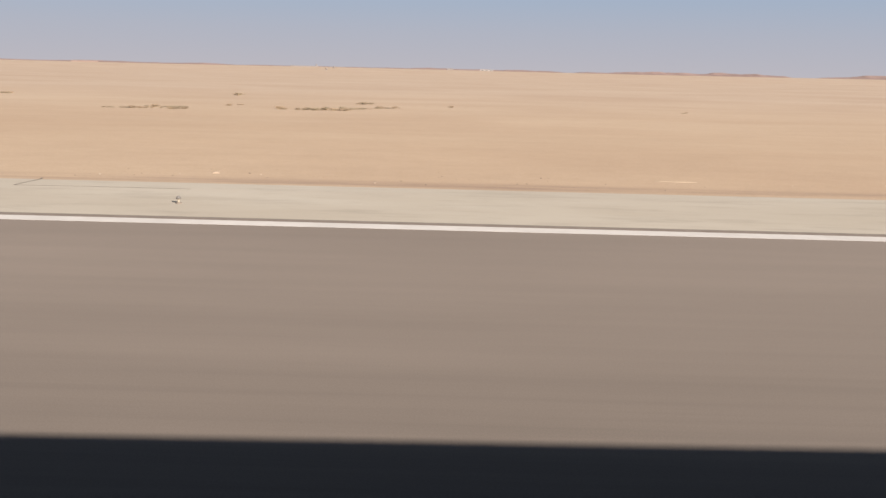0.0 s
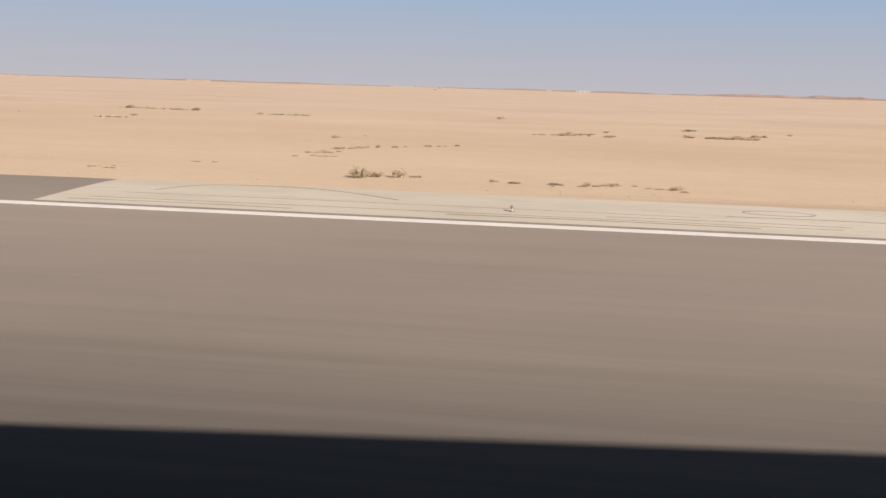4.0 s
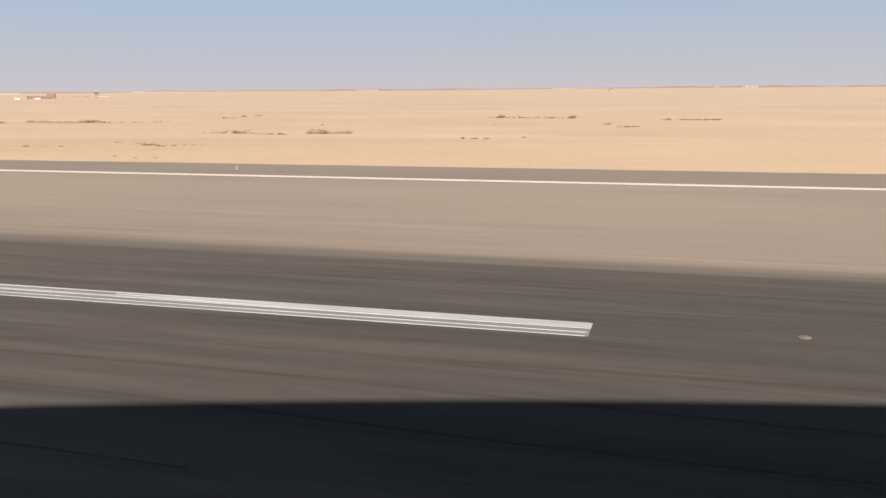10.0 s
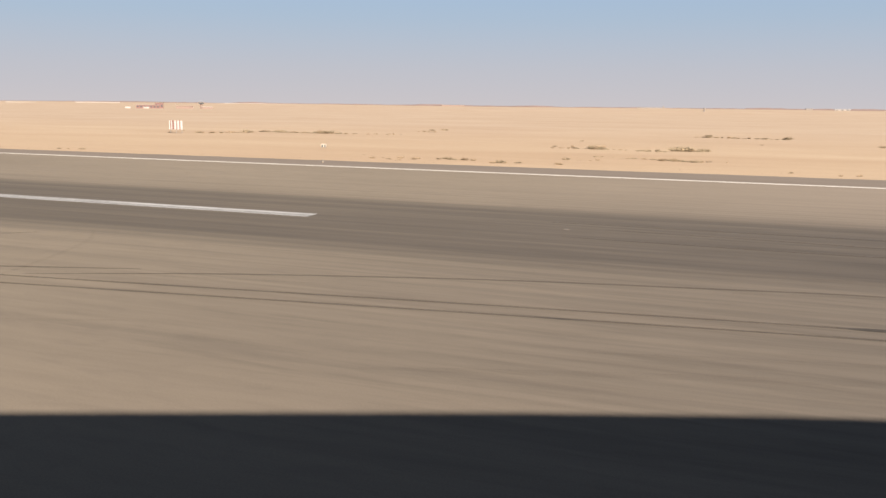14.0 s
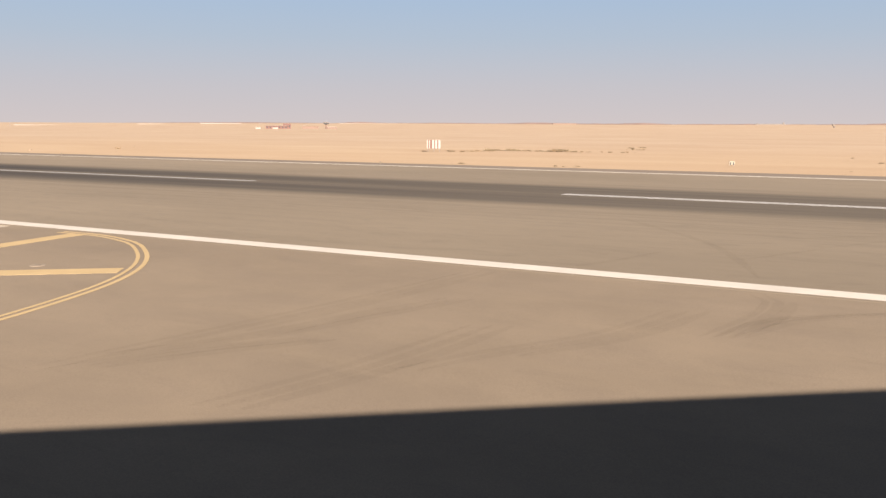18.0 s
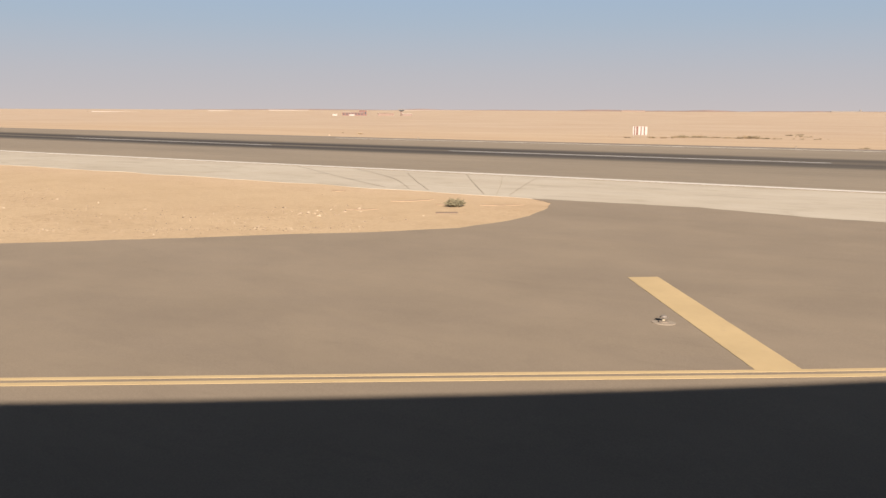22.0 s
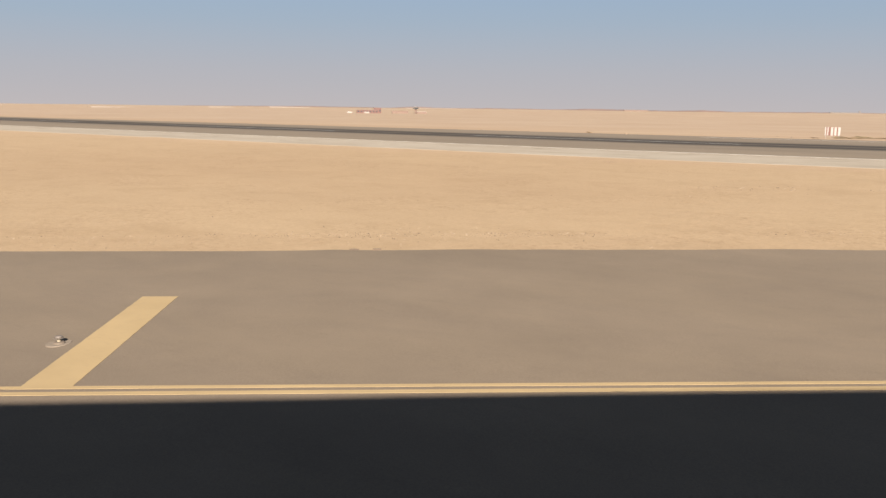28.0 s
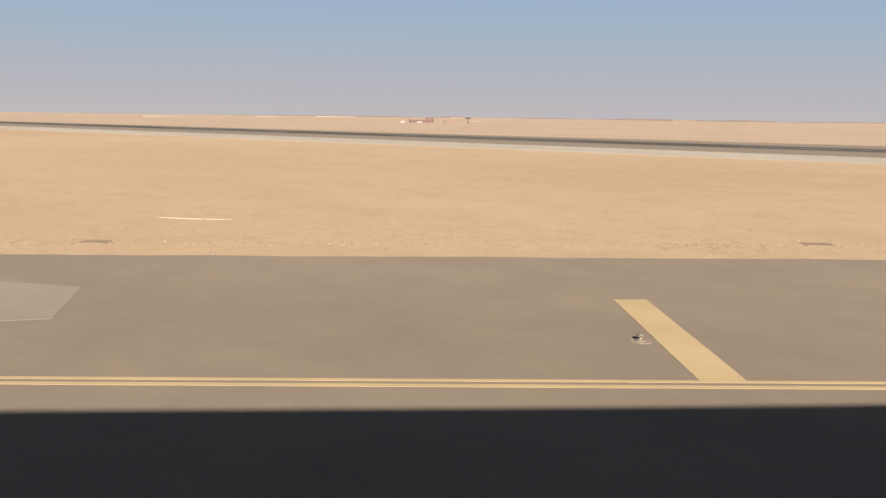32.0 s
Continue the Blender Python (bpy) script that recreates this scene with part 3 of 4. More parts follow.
def stripe(x0, y0, x1, y1, width=0.69):
    run = curve([(x0, y0), (x1, y1)], 0.12)
    part("cross_stripe", ribbon(run, [width * (1 + 0.035 * noise.noise((x0, i * 0.7, 5))) for i in range(len(run))], 0.0025), YELLOW_PAINT, taxiway, "broad yellow cross stripe")


stripe(-261.88, -28.45, -261.95, -23.1)
stripe(-260.3, -30.25, -255.5, -27.1)
stripe(-259.5, -33.2, -253.85, -35.15)
stripe(-261.53, -35.92, -257.9, -41.65)
stripe(-273.0, -44.6, -269.25, -50.05)
stripe(-289.0, -55.35, -285.6, -60.4)
stripe(-305.28, -65.87, -302.11, -70.43)
stripe(-321.68, -76.42, -318.90, -80.86)
stripe(-337.65, -86.42, -334.67, -90.80)
stripe(-354.06, -96.65, -350.94, -101.12)
part("repair_patch", sheet([(-350.2, -92.6), (-348.0, -91.9), (-346.0, -93.9), (-348.2, -96.2), (-352.0, -95.2)], 0.001, 0.01), PATCH_ASPHALT, taxiway, "pale repaired patch")


# ---- unseen tube swept along the camera's route, added to cast the aircraft's shadow ----
def build_shade_tube():
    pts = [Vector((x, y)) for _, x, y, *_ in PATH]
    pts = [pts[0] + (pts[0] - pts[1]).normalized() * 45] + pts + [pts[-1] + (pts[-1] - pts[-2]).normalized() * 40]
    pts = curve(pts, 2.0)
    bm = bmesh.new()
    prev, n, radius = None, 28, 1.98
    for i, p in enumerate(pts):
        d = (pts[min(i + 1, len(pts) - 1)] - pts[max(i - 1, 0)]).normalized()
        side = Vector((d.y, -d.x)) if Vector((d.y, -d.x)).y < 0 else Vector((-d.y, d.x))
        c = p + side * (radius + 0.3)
        # tube height, tuned so that its shadow's edge fits the camera's view
        tube_z = np.interp(p.x, (-335, -310, -292, -275, -256, -240, -222, -200, -175, -150, -125, -95, -75, -55), (3.83, 3.87, 3.88, 3.93, 3.91, 3.82, 3.82, 3.87, 3.92, 3.94, 3.92, 3.84, 3.78, 3.79))
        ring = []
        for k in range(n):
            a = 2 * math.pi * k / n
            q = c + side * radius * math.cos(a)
            ring.append(bm.verts.new((q.x, q.y, level(p.y) + tube_z + radius * math.sin(a))))
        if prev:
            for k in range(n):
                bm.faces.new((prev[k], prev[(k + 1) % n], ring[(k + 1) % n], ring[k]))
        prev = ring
    structure("shade_tube", bm, SHADE_TUBE_GREY, "unseen tube along the camera's route, added to cast the aircraft's shadow", "hull", True)


build_shade_tube()


# ---- lights ----
def edge_light_parts(th, lens, lens_label, tall):
    part("base", turned([(0.09, -0.02), (0.09, 0.02), (0.07, 0.03)], 14), LIGHT_METAL, th)
    part("stem", turned([(0.028, 0.03), (0.028, tall * 0.55), (0.05, tall * 0.60)], 10), YELLOW_METAL, th, "yellow stem")
    head = part("head", turned([(0.05, tall * 0.60), (0.075, tall * 0.64), (0.075, tall * 0.72), (0.06, tall * 0.74)], 14), LIGHT_METAL, th)
    part("lens", turned([(0.056, tall * 0.74), (0.06, tall * 0.82), (0.045, tall * 0.95), (0.015, tall)], 14), lens, head, lens_label, smooth=True)
    part("clamp_ring", turned([(0.079, tall * 0.66), (0.083, tall * 0.68), (0.079, tall * 0.70)], 14), STEEL, head)


def pad(radius, seed):
    return sheet(ragged([(radius * math.cos(a), radius * 0.8 * math.sin(a)) for a in np.linspace(0, 2 * math.pi, 25)[:-1]], 0.03, 0.06, seed), 0.004, 0.02)


first = thing("taxiway_light", pose(-271.5, -48.2, level(-48.2)), "small taxiway edge light on a pale mortar pad", "light", "taxiway edge lights")
edge_light_parts(first, BLUE_LENS, "dusty dull lens", 0.13)
part("mortar_pad", pad(0.21, 3.0), PATCH_ASPHALT, first, "pale spilled mortar pad")
for x, y in ((-287.65, -58.75), (-304.1, -69.2), (-320.55, -79.47), (-336.42, -89.35), (-352.6, -100.2)):
    copy_thing(first, pose(x, y, level(y), 0, 0, x * 7))

first = thing("runway_light", pose(-62.6, 24.85, 0), "small elevated runway edge light on a round base", "light", "runway edge lights")
edge_light_parts(first, LENS, "clear glass lens", 0.21)
for k in range(-4, 12):
    if k:
        copy_thing(first, pose(-62.6 - 43.4 * k, 24.85, height(-62.6 - 43.4 * k, 24.85)))

first = thing("inset_light", pose(-258.0, -27.54, level(-27.54)), "flush inset light in a pale ring of mortar", "light", "inset lights")
part("ring", turned([(0.20, -0.02), (0.20, 0.004), (0.17, 0.006)], 20), PATCH_ASPHALT, first, "pale mortar ring")
part("plate", turned([(0.085, 0.0), (0.085, 0.010), (0.06, 0.014)], 18), LIGHT_METAL, first, "dusty cast metal plate")
for x, y in ((-255.75, -33.5), (-258.62, -38.92), (-233.85, -24.92)):
    copy_thing(first, pose(x, y, level(y)))

# inset lights beside the centre stripes, worn by tyres
first = thing("centre_light", pose(-169.2, 0.54, 0.001), "worn dull metal inset light beside the runway stripe", "light", "runway centre lights")
part("rim", turned([(0.10, -0.02), (0.10, 0.003), (0.08, 0.006)], 18), LIGHT_METAL, first, "dull worn rim")
body = part("body", turned([(0.055, 0.0), (0.055, 0.007), (0.035, 0.012)], 16), LENS, first, "scuffed metal cap")
part("prism", boxed(-0.025, -0.045, 0.004, 0.025, -0.02, 0.012, bevel=0.003), DARK_GLASS, body, "dark prism window")
for x, y in ((-146.9, 0.58), (-191.35, 0.70), (-214.2, 0.60)):
    copy_thing(first, pose(x, y, 0.012 if x in (-146.9, -191.35) else 0.001))


# ---- markers on the sand ----
def marker_board(x, y, turn):
    th = thing("marker_board", pose(x, y, level(y) - 0.05, 0, 0, turn), "red and white striped marker board standing on the sand", "board")
    w, a = 3.3, -1.65
    for size, red in ((0.28, False), (0.24, True), (0.25, False), (0.48, True), (0.50, False), (0.24, True), (0.50, False), (0.28, True), (0.52, False)):
        panel = part("panel", boxed(a + 0.01, -0.03, 0.75, a + size - 0.01, 0.03, 2.68, bevel=0.01), BOARD_RED if red else BOARD_WHITE, th, "red panel" if red else "white panel")
        for z in (1.13, 2.23):
            part("bolt", boxed(a + size / 2 - 0.02, -0.04, z - 0.02, a + size / 2 + 0.02, -0.031, z + 0.02, bevel=0.004), STEEL, panel)
        a += size
    for a in (-1.4, 0.0, 1.4):
        part("post", boxed(a - 0.04, 0.035, -0.2, a + 0.04, 0.12, 2.6, bevel=0.008), STEEL, th)
    for z in (1.1, 2.2):
        part("rail", boxed(-w / 2, 0.032, z, w / 2, 0.08, z + 0.06), STEEL, th)


marker_board(-326.8, 125.3, 6)


def marker_box(x, y, turn):
    th = thing("marker_box", pose(x, y, level(y) - 0.05, 0, 0, turn), "small dusty pale marker box with dark openings on the sand", "marker")
    part("body", boxed(-0.30, -0.12, 0.14, 0.30, 0.12, 0.52, bevel=0.02), BOX_GREY, th)
    for a in (-0.15, 0.14):
        part("opening", boxed(a - 0.07, -0.126, 0.14, a + 0.07, -0.121, 0.43), DARK_GLASS, th, "dark opening")
    for a in (-0.21, 0.21):
        part("leg", boxed(a - 0.025, -0.03, -0.15, a + 0.025, 0.03, 0.12), STEEL, th)


marker_box(-252.7, 55.4, 20)


def cover(x, y, turn, w, d):
    th = thing("pit_cover", pose(x, y, level(y) - 0.04, 0, 0, turn), "flat weathered cable pit cover lying in the sand", "cover", "pit covers")
    part("slab", boxed(-w / 2, -d / 2, -0.05, w / 2, d / 2, 0.024, bevel=0.006), SLAB, th)
    part("lifting_eye", boxed(-0.06, -0.02, 0.024, 0.06, 0.02, 0.034), SEAM, th)


cover(-282.4, -37.2, 32, 0.8, 0.5)
cover(-335.55, -76.1, 32, 0.85, 0.6)
cover(-353.3, -87.8, 32, 0.8, 0.6)
cover(-321.6, -70.05, 30, 0.24, 0.2)
cover(-321.1, -69.72, 34, 0.22, 0.2)
# a small dark spot and a dark line, built with the cover shape
cover(-302.0, -53.85, 26, 0.22, 0.16)
cover(-326.3, -35.3, 24, 0.9, 0.3)
cover(-331.35, -74.5, 30, 0.36, 0.22)
cover(-301.0, -56.6, 30, 0.35, 0.25)


def pale_ridge(points, width, tall=0.03):
    """A pale low ridge on the sand, rounded and broken here and there."""
    line = curve(points, 0.15)
    n = len(line)
    bm = bmesh.new()
    prev = None
    for i, q in enumerate(line):
        d = (line[min(i + 1, n - 1)] - line[max(i - 1, 0)]).normalized()
        side = Vector((-d.y, d.x))
        rough = noise.noise((q.x * 1.1, q.y * 1.1, 8)) + 0.5 * noise.noise((q.x * 4.0, q.y * 4.0, 2))
        fade = min(1.0, 6.0 * i / n, 6.0 * (n - 1 - i) / n)
        q = q + side * 0.06 * rough
        w = width * (0.6 + 0.5 * rough)
        row = []
        for f, z in ((-1.0, -0.05), (-0.45, 0.55 * tall), (0.0, tall), (0.5, 0.5 * tall), (1.0, -0.05)):
            v = q + side * w * f
            row.append(bm.verts.new((v.x, v.y, height(v.x, v.y) - 0.026 + (z * (0.7 + 0.6 * rough) * fade if z > 0 else z))))
        if prev:
            for a in range(4):
                bm.faces.new((prev[a], prev[a + 1], row[a + 1], row[a]))
        prev = row
    structure("pale_ridge", bm, PALE_SAND, "pale low ridge on the sand", "sand", True)


pale_ridge([(-305.6, -54.2), (-303.7, -53.55), (-301.6, -52.4), (-299.5, -51.0)], 0.16)
pale_ridge([(-356.4, -83.1), (-355.0, -82.7), (-353.6, -82.0)], 0.14)
# pale debris lying here, built with the ridge shape
pale_ridge([(-47.0, 34.2), (-46.2, 34.0), (-45.3, 34.1)], 0.35)


def sand_shade_streak(x0, y0, x1, y1, width):
    """A flat dark streak: darker windblown sand, and once the shrub's painted shadow."""
    line = curve([(x0, y0), ((x0 + x1) / 2 + 0.1, (y0 + y1) / 2 - 0.08), (x1, y1)], 0.12)
    n = len(line)
    widths = [width * (0.08 + math.sin(math.pi * i / (n - 1))) * (1 + 0.5 * noise.noise((i * 0.5, x0, 4))) for i in range(n)]
    structure("sand_shade_streak", ribbon(line, widths, -0.006, 0.03), DARK_SAND_SHADE, "flat dark streak: windblown sand, one painting the shrub's shadow", "sand")


# the fourth streak paints the lone shrub's cast shadow on the sand
for place in ((-286.1, -35.3, -284.9, -34.0, 0.30), (-286.0, -38.3, -285.1, -37.6, 0.22), (-282.4, -34.7, -281.0, -33.8, 0.22), (-284.0, -35.3, -283.3, -34.9, 0.30), (-290.6, -33.3, -290.2, -32.9, 0.3)):
    sand_shade_streak(*place)


def chunk(x, y, s, label):
    rng = random.Random(int(x * 10))
    bm = bmesh.new()
    bmesh.ops.create_icosphere(bm, subdivisions=2, radius=s)
    for v in bm.verts:
        v.co *= 1 + 0.35 * noise.noise(v.co * (2.0 / s) + Vector((x, y, 0)))
        v.co.z *= 0.6
    th = tagged(new("stone", mesh_of("stone", bm, STONE)), label, "stone", "larger stones on the sand")
    th.matrix_basis = pose(x, y, height(x, y) - 0.05 + s * 0.2, 0, 0, rng.uniform(0, 360))


for x, y, s in ((-337.4, -80.9, 0.05), (-331.3, -75.2, 0.07), (-328.0, -74.8, 0.05), (-63.9, 33.1, 0.14), (-72.4, 30.7, 0.1), (-348.9, 40.1, 0.22), (-354.5, -82.6, 0.07), (-341.2, -83.1, 0.05),
                (-286.8, -39.9, 0.08), (-286.7, -39.6, 0.07), (-285.8, -40.1, 0.09), (-286.3, -39.7, 0.06), (-285.7, -38.8, 0.08), (-285.8, -37.8, 0.09), (-285.2, -38.5, 0.07), (-287.0, -37.7, 0.06), (-287.3, -42.0, 0.05),
                (-285.9, -43.0, 0.06), (-292.5, -41.9, 0.07), (-292.2, -41.4, 0.05), (-296.9, -47.9, 0.07), (-296.9, -47.4, 0.06), (-300.7, -56.8, 0.06), (-302.1, -54.0, 0.05), (-315.0, -65.6, 0.05), (-313.8, -47.7, 0.08),
                (-315.9, -47.6, 0.06), (-317.1, -52.5, 0.06)):
    chunk(x, y, s, "rough brown stone lying on the sand")


# ---- scrub ----
def bush(name, seed, radius, height, leaf, label, group, stems=54, leaves=12):
    rng = random.Random(seed)
    th = thing(name, pose(0, 0, 0), label, "bush", group)
    tw, lv = bmesh.new(), bmesh.new()
    for i in range(stems):
        a, out = rng.uniform(0, 2 * math.pi), rng.uniform(0.25, 1.0)
        tip = Vector((math.cos(a) * radius * out, math.sin(a) * radius * out, height * math.sqrt(max(0.05, 1 - out * out * 0.8)) * rng.uniform(0.7, 1.1)))
        foot = Vector((math.cos(a) * radius * 0.12, math.sin(a) * radius * 0.12, -0.05))
        mid = foot.lerp(tip, 0.55) + Vector((0, 0, height * 0.10))
        prev = None
        for q, w in ((foot, 0.012), (mid, 0.008), (tip, 0.003)):
            row = [tw.verts.new(q + Vector((w * math.cos(b), w * math.sin(b), 0))) for b in (0, 2.1, 4.2)]
            if prev:
                for k in range(3):
                    tw.faces.new((prev[k], prev[(k + 1) % 3], row[(k + 1) % 3], row[k]))
            prev = row
        for j in range(leaves):
            c = mid.lerp(tip, rng.uniform(-0.3, 1.08)) + Vector((rng.gauss(0, 1), rng.gauss(0, 1), rng.gauss(0, 0.6))) * radius * 0.07
            c.z = max(c.z, 0.01)
            s = radius * rng.uniform(0.04, 0.085)
            e = Euler((rng.uniform(-1.2, 1.2), rng.uniform(-1.2, 1.2), rng.uniform(0, 6.3))).to_matrix()
            lv.faces.new([lv.verts.new(c + e @ Vector(v)) for v in ((-s, 0, 0), (0, -s * 0.45, s * 0.1), (s, 0, 0), (0, s * 0.45, s * 0.1))])
    part("branchwork", tw, TWIG, th)
    part("foliage", lv, leaf, th, "small dusty leaves")
    return th


GROUP = "scrub bushes on the sand"
kinds = [bush("desert_bush", 11, 0.42, 0.34, DRY_LEAF, "low dry brown desert bush on the sand", GROUP),
         bush("desert_bush", 12, 0.55, 0.30, LEAF, "low olive desert bush on the sand", GROUP),
         bush("desert_bush", 13, 0.50, 0.45, DRY_LEAF, "dry twiggy desert bush on the sand", GROUP),
         bush("desert_bush", 14, 0.62, 0.55, LEAF, "rounded olive desert bush on the sand", GROUP)]
used = [False] * len(kinds)
place_rng = random.Random(5)


def scrub(x0, y0, x1, y1, n, size=1.0):
    """A row of bushes from one point to another."""
    for i in range(n):
        f = (i + place_rng.uniform(0.1, 0.9)) / n
        x, y = x0 + (x1 - x0) * f + place_rng.gauss(0, 0.3), y0 + (y1 - y0) * f + place_rng.gauss(0, 0.35)
        k = place_rng.choice((0, 0, 1, 1, 2, 3))
        s = 0.79 * size * place_rng.uniform(0.55, 1.3)
        m = pose(x, y, height(x, y) - 0.06, 0, 0, place_rng.gauss(12, 25) + 180 * place_rng.randrange(2))
        if used[k]:
            copy_thing(kinds[k], m).scale = (s * place_rng.uniform(1.0, 2.0), s, s * place_rng.uniform(0.6, 1.15))
        else:
            used[k] = True
            kinds[k].matrix_basis = m


# beside the concrete shoulder
scrub(-113.4, 35.5, -110.3, 36.7, 8, 0.50)
scrub(-107.4, 35.4, -105.9, 35.4, 3, 0.44)
scrub(-104.8, 35.2, -104.1, 35.5, 4, 0.50)
scrub(-103.7, 35.3, -100.9, 35.9, 8, 0.50)
scrub(-100.2, 35.5, -98.9, 34.9, 5, 0.45)
scrub(-126.3, 35.2, -124.2, 35.2, 4, 0.48)
scrub(-123.3, 40.7, -122.9, 41.4, 2, 0.48)
# the scattered field beyond it
scrub(-120.5, 49.5, -117.7, 51.1, 7, 0.58)
scrub(-121.3, 53.8, -119.3, 57.0, 7, 0.67)
scrub(-120.8, 60.2, -119.3, 64.8, 7, 0.68)
scrub(-120.3, 62.5, -112.5, 75.9, 12, 0.69)
scrub(-126.6, 80.5, -123.7, 103.3, 2, 1.14)
scrub(-102.4, 127.2, -95.9, 130.8, 8, 1.42)
scrub(-94.1, 142.5, -92.7, 153.4, 4, 1.43)
scrub(-82.3, 131.6, -72.8, 132.5, 9, 1.42)
scrub(-75.2, 132.5, -65.1, 151.8, 18, 1.54)
scrub(-11.5, 163.3, -10.1, 165.4, 2, 1.42)
scrub(-55.6, 168.5, -55.0, 169.5, 1, 1.42)
scrub(-75.3, 175.5, -72.8, 178.1, 4, 1.64)
scrub(-225.3, 229.5, -198.8, 225.0, 18, 1.9)
scrub(-175.6, 202.0, -160.5, 202.6, 14, 1.8)
scrub(-115.6, 235.1, -114.9, 235.8, 1, 1.88)
# the long row and the large bushes in it
scrub(-236.5, 92.3, -229.7, 91.3, 8, 0.8)
scrub(-237.6, 101.2, -237.4, 101.5, 1, 1.2)
scrub(-234.6, 101.9, -234.5, 102.1, 1, 1.7)
scrub(-229.9, 90.7, -228.2, 89.0, 3, 1.9)
scrub(-229.3, 92.5, -224.2, 88.1, 5, 0.75)
scrub(-223.2, 85.0, -219.5, 84.0, 7, 1.1)
scrub(-218.9, 90.3, -218.3, 91.9, 3, 2.7)
scrub(-217.4, 88.9, -216.7, 90.4, 2, 1.0)
scrub(-216.6, 90.6, -214.7, 95.0, 6, 1.8)
scrub(-223.5, 56.6, -217.0, 52.6, 8, 0.6)
scrub(-216.5, 51.2, -212.7, 49.2, 8, 1.0)
scrub(-213.1, 50.4, -211.1, 51.5, 4, 0.6)
scrub(-224.0, 45.1, -221.7, 44.7, 4, 0.55)
scrub(-221.1, 45.7, -220.3, 45.0, 1, 0.5)
scrub(-234.1, 31.3, -235.1, 33.7, 3, 0.45)
scrub(-232.8, 33.7, -232.6, 34.1, 1, 0.65)
scrub(-231.5, 36.1, -228.4, 35.3, 6, 0.6)
scrub(-226.3, 31.6, -226.1, 31.9, 1, 0.6)
scrub(-226.5, 32.9, -226.1, 33.6, 2, 0.6)
scrub(-225.3, 33.2, -225.0, 33.6, 2, 0.6)
scrub(-221.9, 33.5, -221.5, 34.2, 2, 0.55)
scrub(-206.7, 32.5, -206.4, 32.8, 1, 0.45)
scrub(-203.5, 31.5, -203.3, 31.7, 1, 0.45)
scrub(-203.0, 32.0, -202.9, 33.0, 2, 0.45)
scrub(-193.9, 75.3, -192.5, 75.1, 2, 0.5)
scrub(-191.6, 74.2, -190.7, 75.4, 3, 0.8)
scrub(-188.5, 80.9, -188.0, 81.6, 1, 0.9)
scrub(-181.8, 135.8, -177.7, 141.5, 6, 1.2)
scrub(-207.3, 153.9, -206.7, 155.0, 1, 1.2)
scrub(-185.8, 156.6, -185.1, 157.6, 1, 1.2)
scrub(-242.7, 146.9, -242.3, 147.8, 1, 1.2)
scrub(-327.5, 140.0, -323.0, 141.0, 4, 1.2)
# beyond the marker board
scrub(-329.5, 163.0, -320.0, 159.5, 15, 1.8)
scrub(-320.0, 159.5, -303.0, 160.5, 28, 1.8)
scrub(-327.0, 133.0, -322.0, 134.5, 5, 1.3)
scrub(-325.5, 142.0, -321.0, 147.0, 5, 1.5)
scrub(-331.5, 129.0, -330.0, 127.5, 2, 1.2)
scrub(-275.0, 30.9, -273.0, 30.6, 2, 0.6)
scrub(-264.3, 30.4, -262.4, 30.3, 4, 0.55)
scrub(-240.9, 39.8, -240.3, 39.6, 1, 0.6)
scrub(-237.6, 33.4, -231.6, 36.9, 8, 0.6)
scrub(-106.0, 122.0, -97.5, 123.0, 10, 1.2)
scrub(-95.9, 120.2, -93.8, 121.9, 4, 1.2)
scrub(-79.6, 129.2, -71.5, 131.0, 8, 1.3)
scrub(-303.0, 163.5, -290.0, 168.0, 6, 1.3)
scrub(-306.4, 214.5, -301.2, 219.0, 5, 1.75)
scrub(-312.2, 237.1, -307.9, 249.7, 2, 2.0)
scrub(-342.5, 149.2, -342.3, 147.4, 1, 1.25)
scrub(-366.6, 71.9, -366.9, 72.8, 1, 1.0)
scrub(-391.1, 98.6, -391.8, 100.5, 1, 1.0)

lone = bush("green_shrub", 31, 0.44, 0.31, plain("shrub_leaf", (0.145, 0.128, 0.085), 0.85, vary=0.25), "rounded grey-green shrub on the point of sand", "", 110, 26)
lone.matrix_basis = pose(-283.05, -35.5, level(-35.5) - 0.04)


